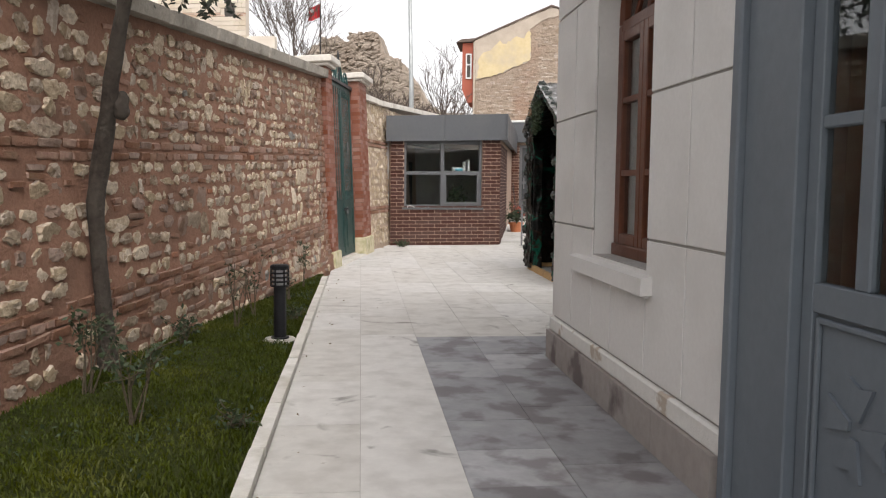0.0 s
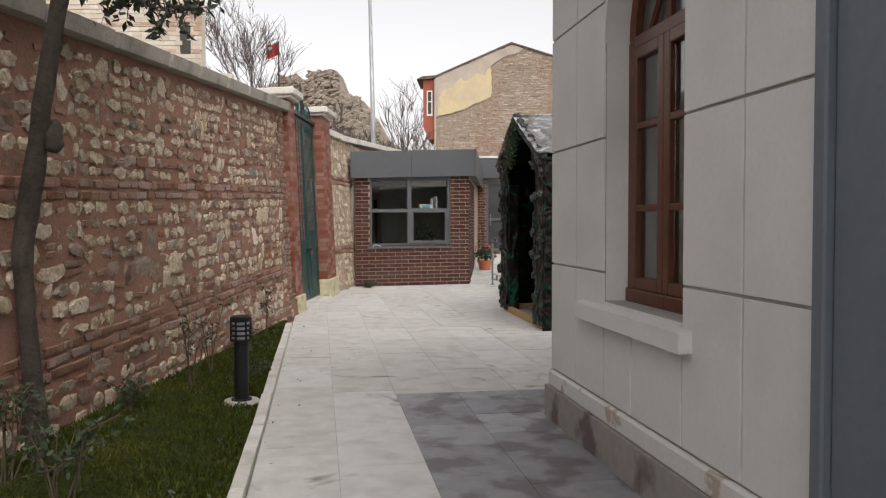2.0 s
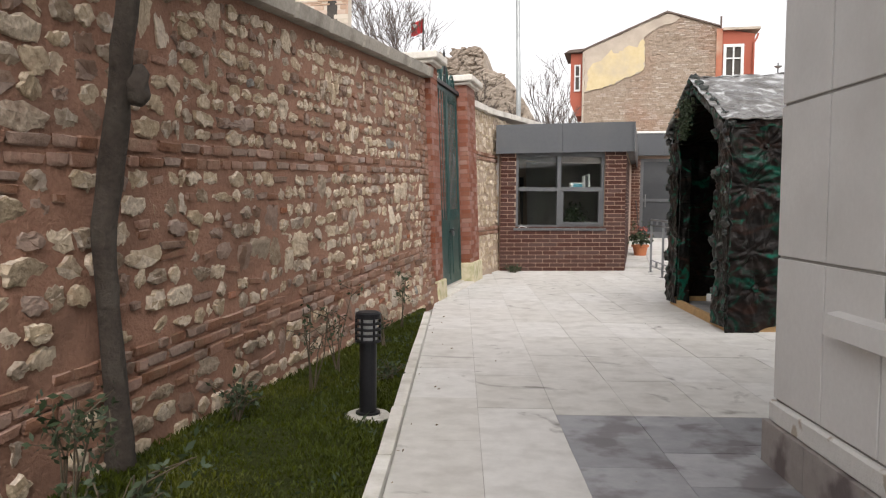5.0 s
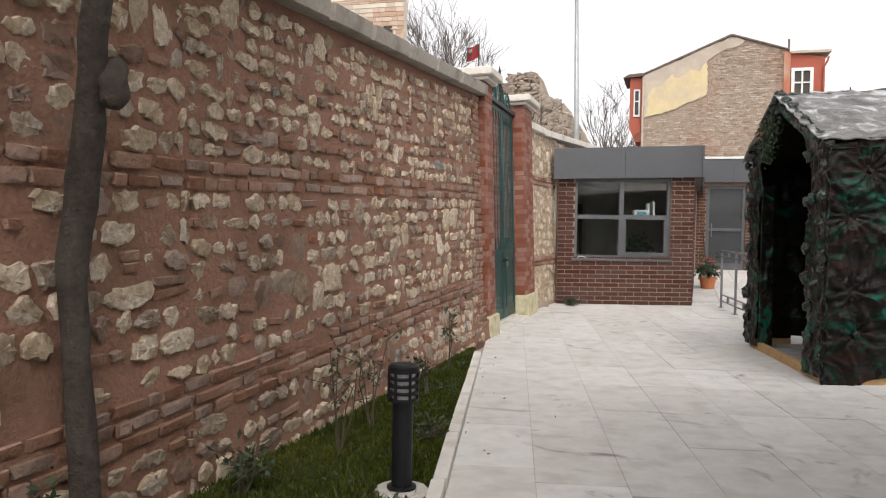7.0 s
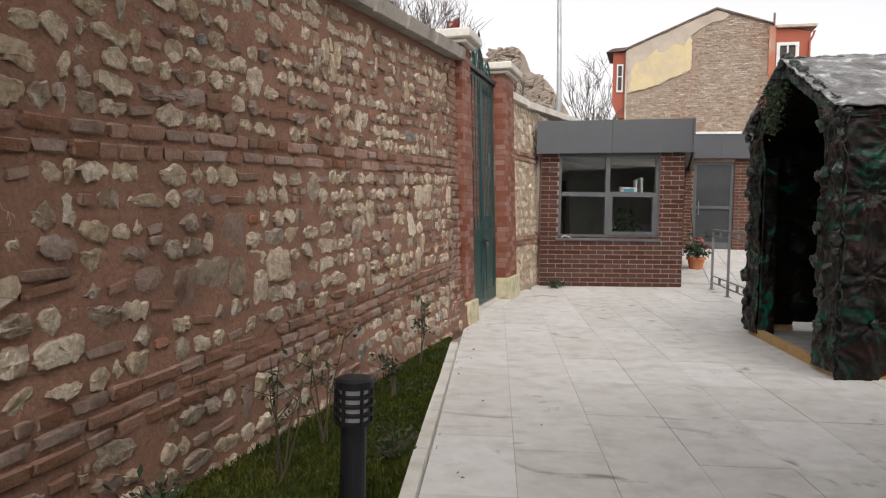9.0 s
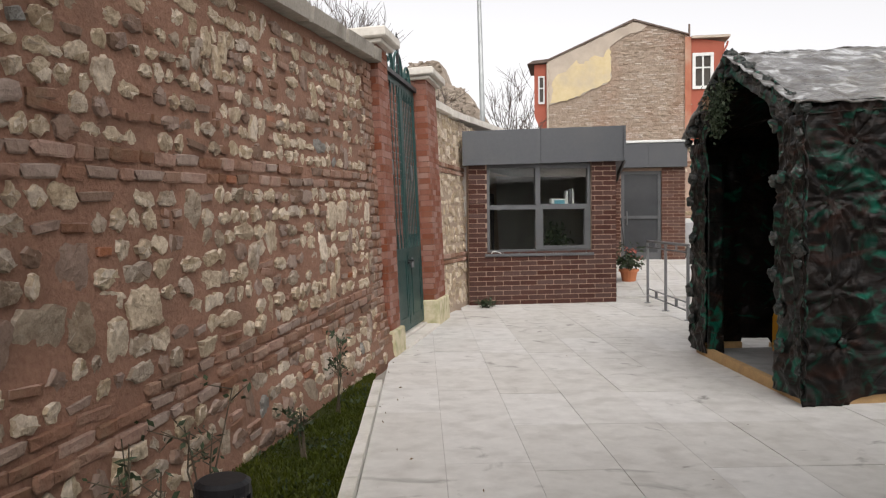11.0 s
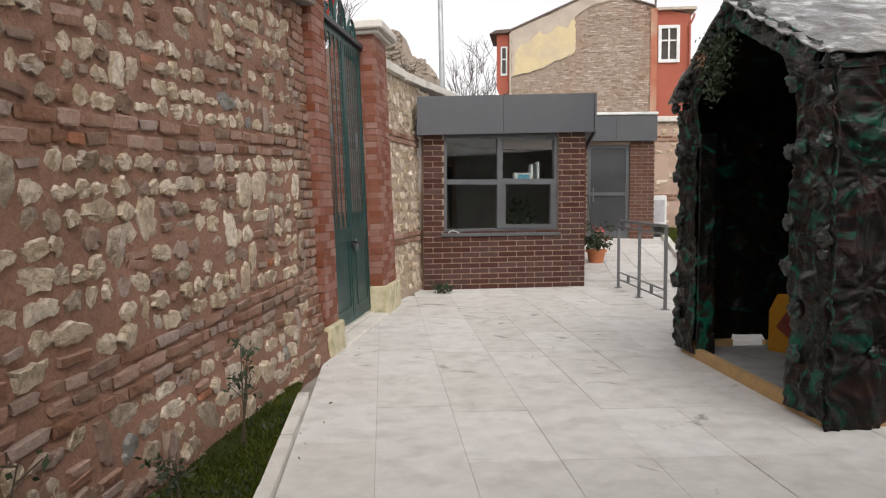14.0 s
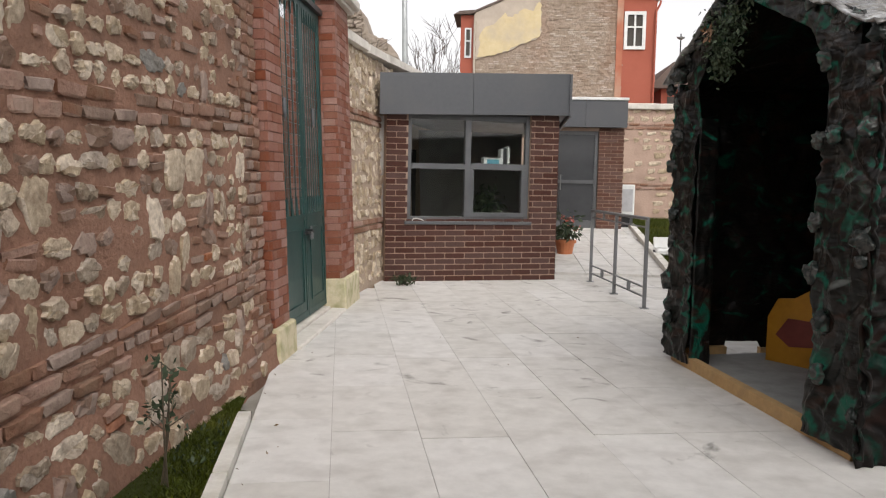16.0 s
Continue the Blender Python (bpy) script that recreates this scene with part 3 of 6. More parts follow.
def rubble_cells(rnd, y0, y1, z0, z1, course):
    """Outlines of rubble stones laid in loose courses, some of them two courses high."""
    n = max(1, round((z1 - z0) / course))
    h = (z1 - z0) / n
    taken = []
    for i in range(n):
        blocked, taken = taken, []
        y = y0
        while y < y1:
            w = h * (rnd.uniform(0.9, 1.8) if rnd.random() < 0.78 else rnd.uniform(1.8, 2.6))
            hit = [b for b in blocked if b[0] < y + w and b[1] > y]
            if hit:
                if hit[0][0] - y < 0.6 * h:
                    y = hit[0][1]
                    continue
                w = hit[0][0] - y
            tall = i < n - 1 and rnd.random() < 0.09
            if tall:
                taken.append((y, y + w))
            gap = 0.0045 + 0.008 * rnd.random() + 0.008 * max(0, min(1, (8.0 - y) / 2.5)) * rnd.random()
            wave = 0.016 * noise.noise(Vector((y * 1.3, i * 0.6, z0)))
            lose = rnd.uniform(0, 0.24) * h * rnd.choice((0, 1))
            a, b = y + gap, min(y + w, y1) - gap
            c, d = z0 + i * h + gap * 0.8 + wave, z0 + (i + 2 if tall else i + 1) * h - gap * 0.8 + wave - lose
            y += w
            if b - a < 0.03 or d - c < 0.025:
                continue
            t, k = 0.13 * h, 0.17 * h
            m = (a + b) / 2
            yield [(p + rnd.uniform(-t, t), q + rnd.uniform(-t, t) * 0.8) for p, q in ((a + k, c + k * 0.7), (m, c), (b - k, c + k * 0.7), (b, (c + d) / 2), (b - k, d - k * 0.7), (m, d), (a + k, d - k * 0.7), (a, (c + d) / 2))]


def rubble_stone(rnd, poly):
    """A broken stone over an outline: rough sides, a chipped rim and an uneven face. Vertices in (out, y, z) about its middle."""
    m = len(poly)
    rim = []
    for k in range(m):
        a, b = poly[k], poly[(k + 1) % m]
        ln = math.hypot(b[0] - a[0], b[1] - a[1])
        if ln < 0.014:
            rim.append(((a[0] + b[0]) / 2, (a[1] + b[1]) / 2))
            continue
        cut = rnd.uniform(0.09, 0.25)
        for t in (cut, 0.5, 1 - rnd.uniform(0.09, 0.25)) if ln > 0.06 else (cut, 1 - cut):
            rim.append((a[0] + (b[0] - a[0]) * t, a[1] + (b[1] - a[1]) * t))
    cy, cz = sum(p[0] for p in rim) / len(rim), sum(p[1] for p in rim) / len(rim)
    size = max(math.hypot(p[0] - cy, p[1] - cz) for p in rim)
    rough = min(0.14 * size, 0.010)
    rim = [(p[0] - cy + rnd.uniform(-rough, rough), p[1] - cz + rnd.uniform(-rough, rough)) for p in rim]
    proud = rnd.uniform(0.009, 0.024)
    ty, tz = rnd.gauss(0, 0.09), rnd.gauss(0.05, 0.1)
    v, f = [], []
    w = len(rim)
    for scale, out, bite in ((1.06, -0.035, 0.0), (1.0, 0.6, 0.004), (0.88, 0.95, 0.004), (0.5, 1.0, 0.004)):
        for y, z in rim:
            k = scale * (1 + (rnd.uniform(-0.07, 0.07) if bite else 0))
            x = out if out < 0 else proud * out + ty * y * k + tz * z * k + rnd.uniform(-bite, bite)
            v.append((x, y * k, z * k))
    v.append((proud + rnd.uniform(-0.002, 0.005), rnd.uniform(-0.2, 0.2) * size, rnd.uniform(-0.1, 0.1) * size))
    for r in range(3):
        for k in range(w):
            a, b = r * w + k, r * w + (k + 1) % w
            f.append((a, b, b + w, a + w))
    for k in range(w):
        f.append((3 * w + k, 3 * w + (k + 1) % w, 4 * w))
    return (cy, cz), v, f


def wall_stones():
    rnd = random.Random(21)
    bricks = [unit_block("flat_brick_%s" % k, M_ORANGE if k == "d" else M_STONE_RED if k == "c" else M_OLDBRICK, 0.12, 0.075) for k in "abcd"]
    loose = {}

    def heap(mat):
        return loose.setdefault(mat.name, (Pile(), mat))[0]

    def lay_brick(y, z, ln, h, near, turn=0.03):
        me = bricks[3] if rnd.random() < 0.035 else bricks[rnd.randrange(3)]
        m = Matrix.Translation((wall_x(y, z) + rnd.uniform(-0.011, 0.002), y + ln / 2, z)) @ Matrix.Rotation(0.035 + rnd.gauss(0, turn), 4, "X") @ Matrix.Diagonal((0.05, ln, h, 1))
        if near:
            piece("brick", me, m, old_wall)
        else:
            heap(me.materials[0]).add(me, m)

    end = WALL_END - 0.34
    strips = [(y0, y1, z0, z1, course) for y0, y1, course in ((-3.5, 5.25, 0.135), (5.25, end, 0.110)) for z0, z1 in ((-0.36, 0.312), (0.533, 1.452), (1.61, 2.56))]
    for strip in strips:
        for poly in rubble_cells(rnd, *strip):
            (cy, cz), v, f = rubble_stone(rnd, poly)
            z = course_z(cz, cy)
            if z < -0.03:
                continue
            near = 6.2 < cy < 8.3
            ys, zs = [p[1] for p in v], [p[2] for p in v]
            r = rnd.random()
            if r < 0.03 + 0.02 * (cy < 8):
                continue
            if r < 0.15:
                ln = (max(ys) - min(ys)) * rnd.uniform(0.75, 1.0)
                hh = max(zs) - min(zs)
                rows = 2 if hh > 0.085 and rnd.random() < 0.3 else 1
                for q in range(rows):
                    lay_brick(cy - ln / 2, z + (q - (rows - 1) / 2) * 0.052 + rnd.uniform(-0.01, 0.01), ln * rnd.uniform(0.8, 1.0), min(0.042, hh * 0.8), False, 0.07)
                continue
            mat = M_STONE_PALE if r < 0.64 else M_STONE if r < 0.88 else M_STONE_RED if r < 0.994 else M_STONE_BLUE
            at = Vector((wall_x(cy, max(z, 0)) - 0.002 + rnd.uniform(-0.007, 0.006), cy, z))
            if near:
                ob = quads("stone", v, f, mat, old_wall, True)
                ob.data.set_sharp_from_angle(angle=radians(28))
                ob.matrix_basis = Matrix.Translation(at)
            else:
                p = heap(mat)
                o = len(p.v)
                p.v += [(a + at.x, b + at.y, c + at.z) for a, b, c in v]
                p.f += [tuple(o + k for k in q) for q in f]
    # levelling bands of flat brick
    for base, h in ((0.345, 0.064), (0.422, 0.066), (0.498, 0.06), (1.489, 0.064), (1.574, 0.066)):
        y = -3.5 + rnd.uniform(0, 0.2)
        while y < end + 0.04:
            ln = rnd.uniform(0.15, 0.27) if rnd.random() < 0.6 else rnd.uniform(0.08, 0.15)
            z = course_z(base, y + ln / 2) + rnd.uniform(-0.004, 0.004)
            if z > 0.02 and rnd.random() < 0.96:
                lay_brick(y, z, ln, h * rnd.uniform(0.74, 0.98), 6.0 < y < 8.6, 0.03)
            y += ln + rnd.uniform(0.008, 0.026)
    # toothed brick edge by the gate pier
    z = 0.2
    while z < 2.95:
        ln = rnd.uniform(0.16, 0.36)
        y = WALL_END - 0.02
        while y > WALL_END - ln - 0.08:
            w = rnd.uniform(0.09, 0.17)
            lay_brick(y - w, z, w, 0.062, False)
            y -= w + 0.015
        z += 0.08
    for pile, mat in loose.values():
        me = pile.make("stones_" + mat.name, mat, old_wall).data
        for p in me.polygons:
            p.use_smooth = True
        me.set_sharp_from_angle(angle=radians(28))


wall_stones()


def coping(name, y0, y1, z_of, x0, x1, thick, mat, seed):  # slabs end to end
    rnd = random.Random(seed)
    c = empty(name, Matrix.Identity(4), "weathered pale stone coping on the old wall", "coping", kind="structure")
    y = y0
    while y < y1 - 0.05:
        ln = min(rnd.uniform(0.7, 1.1), y1 - y)
        me = unit_block("coping_" + mat.name, mat, 0.05, 0.012)
        s = (z_of(y + ln) - z_of(y)) / ln
        piece("coping_slab", me, Matrix.Translation(((x0 + x1) / 2, y + ln / 2, z_of(y + ln / 2) + thick / 2)) @ Matrix.Rotation(math.atan(s), 4, "X") @ Matrix.Diagonal((x1 - x0, ln - 0.006, thick, 1)), c)
        y += ln
    return c


coping("trim_coping", -4, WALL_END + 0.02, lambda y: 2.63 + WALL_SLOPE * (y - 5), -0.55, 0.06, 0.13, M_COPING, 5)


# ---- gate piers and gate ----
def pier(y0, y1, x1, height, cap, plinth_h, seed):
    e = empty("gate_pier", Matrix.Identity(4), "red brick gate pier with a pale stone cap and mossy foot", "pier", "pair of gate piers")
    x0 = x1 - 0.52
    part("core", boxes((x0 + 0.002, y0 + 0.001, 0, x1 - 0.001, y1 - 0.002, height)), M_PIERJOINT, e)
    h = height - plinth_h
    bond("brick", e, "pier_brick", M_PIERBRICK, Matrix.Translation((x1 - 0.01, y0, plinth_h)) @ Matrix.Rotation(radians(90), 4, "Z"), y1 - y0, h, 0.074, 0.25, 0.006, 0.03, seed=seed)
    bond("brick", e, "pier_brick", M_PIERBRICK, Matrix.Translation((x0, y0 + 0.01, plinth_h)), x1 - x0, h, 0.074, 0.25, 0.006, 0.03, seed=seed + 1)
    bond("brick", e, "pier_brick", M_PIERBRICK, Matrix.Translation((x1, y1 - 0.01, plinth_h + 1.9)) @ Matrix.Rotation(radians(180), 4, "Z"), x1 - x0, h - 1.9, 0.074, 0.25, 0.006, 0.03, seed=seed + 2)
    part("plinth", boxes((x0 - 0.02, y0 - 0.04, -0.03, x1 + 0.045, y1 + 0.06, plinth_h), bevel=0.015), M_PLINTHY, e, "mossy yellow stone foot")
    bm = boxes((x0 - 0.07, y0 - 0.07, height, x1 + 0.07, y1 + 0.07, height + 0.045), bevel=0.01)
    box(bm, x0 - 0.13, y0 - 0.13, height + 0.046, x1 + 0.13, y1 + 0.13, height + cap, 0.015)
    part("cap", bm, M_CAPPALE, e, "pale moulded stone cap")
    return e


LEAN = radians(-2.3)


def leaning(x, y):
    """The old boundary leans outwards from its foot."""
    return Matrix.Translation((x, y, 0)) @ Matrix.Rotation(LEAN, 4, "Y") @ Matrix.Translation((-x, -y, 0))


pier(11.36, 11.77, 0.13, 3.17, 0.15, 0.26, 11).matrix_world = leaning(0.13, 11.3)
pier(13.92, 14.65, 0.14, 3.26, 0.15, 0.33, 12).matrix_world = leaning(0.14, 14)

gate_step = boxes((-0.45, 11.84, -0.03, 0.03, 13.8, 0.045), bevel=0.01)
box(gate_step, 0.034, 11.84, -0.03, 0.2, 13.8, 0.03, 0.01)
tagged(finish(gate_step, "threshold", M_CAPPALE), "worn pale stone threshold under the gate", "threshold", kind="structure")


def gate():
    """Double iron gate: sheet below, bars above, scrollwork on top."""
    y0, y1, x = 11.765, 13.9, -0.045
    top, mid = 3.08, 1.0
    e = empty("metal_gate", Matrix.Translation((x, (y0 + y1) / 2, 0.05)) @ Matrix.Rotation(LEAN, 4, "Y"), "closed green iron double gate with bars and scrollwork", "gate")
    inv = Matrix.Translation((-x, -(y0 + y1) / 2, -0.05))

    def add(name, bm, mat, label="", parent=e):
        bmesh.ops.transform(bm, matrix=inv, verts=bm.verts)
        return part(name, bm, mat, parent, label)

    ym = 13.1
    for a, b in ((y0, ym - 0.006), (ym + 0.006, y1)):
        add("leaf_frame", boxes((x - 0.014, a, 0.06, x + 0.014, a + 0.05, top), (x - 0.014, b - 0.05, 0.06, x + 0.014, b, top), (x - 0.013, a + 0.05, 0.06, x + 0.013, b - 0.05, 0.12), (x - 0.013, a + 0.05, mid, x + 0.013, b - 0.05, mid + 0.05), (x - 0.013, a + 0.05, top - 0.06, x + 0.013, b - 0.05, top)), M_GREEN)
        add("sheet", boxes((x - 0.006, a + 0.06, 0.12, x + 0.008, b - 0.06, mid)), M_GREEN)
        add("panel_moulding", boxes((x + 0.009, a + 0.14, 0.2, x + 0.018, a + 0.16, mid - 0.08), (x + 0.009, b - 0.16, 0.2, x + 0.018, b - 0.14, mid - 0.08), (x + 0.009, a + 0.16, 0.2, x + 0.018, b - 0.16, 0.22), (x + 0.009, a + 0.16, mid - 0.1, x + 0.018, b - 0.16, mid - 0.08)), M_GREEN)
        n = 7
        for i in range(n):
            yy = a + 0.06 + (b - a - 0.12) * (i + 0.5) / n
            add("bar", tube(bmesh.new(), [(x, yy, mid + 0.05), (x, yy, top - 0.06)], [0.006, 0.006], 6), M_GREEN)
            bm = bmesh.new()
            outline(bm, [(-0.035, mid + 0.05), (0.035, mid + 0.05), (0.0, mid + 0.22)], -0.004, 0.004)
            bmesh.ops.transform(bm, matrix=Matrix.Translation((x + 0.012, yy, 0)) @ Matrix.Rotation(radians(90), 4, "Z"), verts=bm.verts)
            add("leaf_point", bm, M_GREEN)
            bm = bmesh.new()
            outline(bm, [(-0.035, top - 0.06), (0.0, top - 0.2), (0.035, top - 0.06)], -0.004, 0.004)
            bmesh.ops.transform(bm, matrix=Matrix.Translation((x + 0.012, yy, 0)) @ Matrix.Rotation(radians(90), 4, "Z"), verts=bm.verts)
            add("leaf_point", bm, M_GREEN)
        wires = bmesh.new()
        for i in range(19):
            z = mid + 0.1 + i * 0.1
            box(wires, x - 0.0095, a + 0.05, z - 0.002, x - 0.0065, b - 0.05, z + 0.002)
        for i in range(int((b - a - 0.1) / 0.1)):
            box(wires, x - 0.013, a + 0.1 + 0.1 * i, mid + 0.05, x - 0.010, a + 0.104 + 0.1 * i, top - 0.06)
        add("wire_mesh", wires, M_STEEL, "grey wire mesh behind the bars")
        # oval rosette in the bars
        bm = bmesh.new()
        bmesh.ops.create_uvsphere(bm, u_segments=10, v_segments=8, radius=0.5, matrix=Matrix.Translation((x + 0.02, (a + b) / 2, 2.0)) @ Matrix.Diagonal((0.03, 0.11, 0.2, 1)))
        add("rosette", bm, M_ALU, "grey cast oval ornament")
    add("top_rail", boxes((x - 0.05, y0, top + 0.002, x + 0.06, y1, top + 0.055)), M_IRON, "black top rail")
    for s in range(4):
        yc = y0 + 0.3 + s * (y1 - y0 - 0.6) / 3
        r = 0.24 if s in (1, 2) else 0.17
        pts = [(x, yc + r * math.cos(t), top + 0.05 + 1.35 * r * math.sin(t)) for t in [math.pi * k / 14 for k in range(15)]]
        add("scroll", tube(bmesh.new(), pts, [0.016] * 15, 6), M_GREEN)
        pts = [(x, yc + (0.02 + 0.022 * k) * math.cos(0.9 * k) * r * 3.4, top + 0.17 + (0.02 + 0.022 * k) * math.sin(0.9 * k) * r * 3.4) for k in range(9)]
        add("scroll", tube(bmesh.new(), pts, [0.012] * 9, 6), M_GREEN)
    add("spike", tube(bmesh.new(), [(x, ym, top + 0.05), (x, ym, top + 0.55), (x, ym, top + 0.62)], [0.02, 0.02, 0.004], 6), M_IRON)
    add("handle", boxes((x + 0.025, ym - 0.13, 0.86, x + 0.05, ym + 0.16, 0.885), (x + 0.03, ym - 0.12, 0.89, x + 0.1, ym - 0.1, 0.91)), M_IRON, "black latch bar")
    lock = boxes((x + 0.03, ym + 0.03, 0.80, x + 0.06, ym + 0.11, 0.87), bevel=0.008)
    tube(lock, [(x + 0.045, ym + 0.05 + 0.02 - 0.025 * math.cos(t), 0.87 + 0.06 * math.sin(t)) for t in [math.pi * k / 8 for k in range(9)]], [0.006] * 9, 6)
    add("padlock", lock, M_STEEL, "grey padlock")


gate()

outside = empty("wall_outside", Matrix.Identity(4), "plain brown wall across the lane behind the gate", "wall", kind="structure")
part("face", boxes((-1.4, 11.4, -0.1, -1.2, 16.9, 3.55)), M_OLDBRICK, outside)


# ---- short wall between the gate and the kiosk, and beyond ----
def rear_wall():
    e = empty("wall_rear_side", REAR, "pale rubble stone wall beyond the gate", "wall", kind="structure")
    part("core", boxes((-0.42, 14.67, -0.1, 0.05, 26, 3.0)), M_PALEMORTAR, e)
    rnd = random.Random(8)
    kinds = [stone_mesh("fieldstone_%s" % k, 30 + i, M_STONE_PALE) for i, k in enumerate("mnopqyz")]
    bricks = unit_block("flat_brick_a", M_OLDBRICK, 0.1, 0.07)
    pb = Pile()
    z = 0.08
    i = 0
    while z < 2.93:
        band = i in (5, 6, 16, 17)
        h = 0.07 if band else rnd.uniform(0.08, 0.15)
        y = 14.7
        while y < 17.2:
            ln = rnd.uniform(0.14, 0.26) if band else h * rnd.uniform(1.0, 1.8)
            if band:
                pb.add(bricks, Matrix.Translation((0.055, y + ln / 2, z + h / 2)) @ Matrix.Diagonal((0.05, ln, h * 0.9, 1)))
            else:
                piece("stone", rnd.choice(kinds), Matrix.Translation((0.03 + rnd.uniform(-0.012, 0.012), y + ln / 2, z + h / 2 + rnd.uniform(-0.03, 0.03))) @ Matrix.Rotation(rnd.uniform(-0.25, 0.25), 4, "X") @ Matrix.Diagonal((0.1, ln * rnd.uniform(0.7, 1.2), h * rnd.uniform(0.8, 1.35), 1)), e)
            y += ln + 0.015
        z += h + 0.012
        i += 1
    pb.make("band_bricks", M_OLDBRICK, e)


REAR = Matrix.Translation((0.05, 14.67, 0)) @ Matrix.Rotation(radians(-5), 4, "Z") @ Matrix.Rotation(LEAN, 4, "Y") @ Matrix.Translation((-0.05, -14.67, 0))
rear_wall()
rear_coping = coping("trim_coping_rear", 14.67, 26, lambda y: 3.0 + max(0, y - 16) * 0.045, -0.5, 0.14, 0.12, M_CAPPALE, 6)
rear_coping.matrix_world = REAR


# ---- brick kiosk ----
HL, HR = Vector((0.25, 16.3, 0)), Vector((2.62, 17.08, 0))
HUT_LEN = (HR - HL).length
HUT = Matrix.Translation(HL) @ Matrix.Rotation(math.atan2(HR.y - HL.y, HR.x - HL.x), 4, "Z")
HUT_TILT = 0.032
SIDE = HUT.inverted().to_3x3() @ Vector((0.03, 1, 0)).normalized()


def hut():
    e = empty("kiosk", HUT, "small brown brick kiosk with grey fascia and window", "kiosk")
    wl, wr, wb, wt = 0.30, 2.08, 0.84, 2.28
    t = 0.2

    def wall_piece(name, x0, x1, z0, z1):
        bm = bmesh.new()
        for px, pz in ((x0, z0), (x1, z0), (x1, z1), (x0, z1)):
            pass
        outline(bm, [(x0, z0), (x1, z0), (x1, z1 + HUT_TILT * x1 * (z1 > 2.2)), (x0, z1 + HUT_TILT * x0 * (z1 > 2.2))], -0.003, t)
        part(name, bm, M_HUTJOINT, e)

    top = 2.29
    wall_piece("front_wall", 0, HUT_LEN, -0.05, wb)
    wall_piece("front_wall", 0, wl, wb, top)
    wall_piece("front_wall", wr, HUT_LEN, wb, top)
    course = top / 29
    bond("brick", e, "kiosk_brick", M_HUTBRICK, Matrix.Identity(4), HUT_LEN, top, course, 0.285, 0.013, 0.026, skip=lambda z: (wl, wr) if z > wb - 0.01 else None, seed=3, lift=HUT_TILT)
    # side wall with its bricks
    d = SIDE
    ang = math.atan2(d.y, d.x)
    side = Matrix.Translation((HUT_LEN, 0, 0)) @ Matrix.Rotation(ang, 4, "Z")
    bm = boxes((0, 0.0, -0.05, 7.2, 0.2, top + 0.1))
    bmesh.ops.transform(bm, matrix=side @ Matrix.Translation((0.012, -0.004, 0)), verts=bm.verts)
    part("side_wall", bm, M_HUTJOINT, e)
    bond("brick", e, "kiosk_brick", M_HUTBRICK, side, 3.4, top, course, 0.285, 0.013, 0.026, seed=5)
    # fascia and roof
    f0, f1 = 2.27, 2.82
    for a, b in ((-0.12, 1.17), (1.176, HUT_LEN + 0.13)):
        bm = bmesh.new()
        outline(bm, [(a, f0 + HUT_TILT * a), (b, f0 + HUT_TILT * b), (b, f1 + 1.35 * HUT_TILT * b), (a, f1 + 1.35 * HUT_TILT * a)], -0.14, -0.11)
        part("fascia_panel", bm, M_FASCIA, e)
    lo, hi = f0 + HUT_TILT * HUT_LEN, f1 + 1.35 * HUT_TILT * HUT_LEN
    bm = boxes((-0.12, -0.17, lo, 7.2, -0.14, hi))
    bmesh.ops.transform(bm, matrix=side, verts=bm.verts)
    part("fascia_panel", bm, M_FASCIA, e)
    bm = bmesh.new()
    pts = [(-0.1, -0.105), (HUT_LEN + 0.1, -0.105), (HUT_LEN + d.x * 7.2 + 0.1, d.y * 7.2), (d.x * 7.2 - 0.1, d.y * 7.2)]
    a = [bm.verts.new((x, y, f0 + 0.03 + HUT_TILT * x)) for x, y in pts]
    b = [bm.verts.new((x, y, f1 - 0.06 + HUT_TILT * x)) for x, y in pts]
    bm.faces.new(a[::-1])
    bm.faces.new(b)
    for i in range(4):
        bm.faces.new((a[i], a[(i + 1) % 4], b[(i + 1) % 4], b[i]))
    part("roof", bm, M_FASCIA, e)
    # window: frame, mullions, panes
    win = part("window", boxes((wl, 0.05, wb, wl + 0.06, 0.13, wt + 0.02), (wr - 0.06, 0.05, wb, wr, 0.13, wt + 0.06), (wl + 0.06, 0.05, wt - 0.04, wr - 0.06, 0.13, wt + 0.05), (wl + 0.06, 0.05, wb, wr - 0.06, 0.13, wb + 0.06), bevel=0.004), M_ALU, e, "grey metal four-pane window")
    xm, zm = 1.17, 1.595
    part("mullion", boxes((xm - 0.04, 0.045, wb + 0.06, xm + 0.04, 0.135, wt - 0.04)), M_ALU, win)
    part("transom", boxes((wl + 0.06, 0.04, zm - 0.035, xm - 0.04, 0.135, zm + 0.04), (xm + 0.04, 0.04, zm - 0.03, wr - 0.06, 0.135, zm + 0.055)), M_ALU, win)
    part("sash", boxes((xm + 0.04, 0.042, wb + 0.06, xm + 0.09, 0.12, zm - 0.035), (wr - 0.11, 0.042, wb + 0.06, wr - 0.06, 0.12, zm - 0.035), (xm + 0.09, 0.042, wb + 0.06, wr - 0.11, 0.12, wb + 0.12)), M_ALU, win)
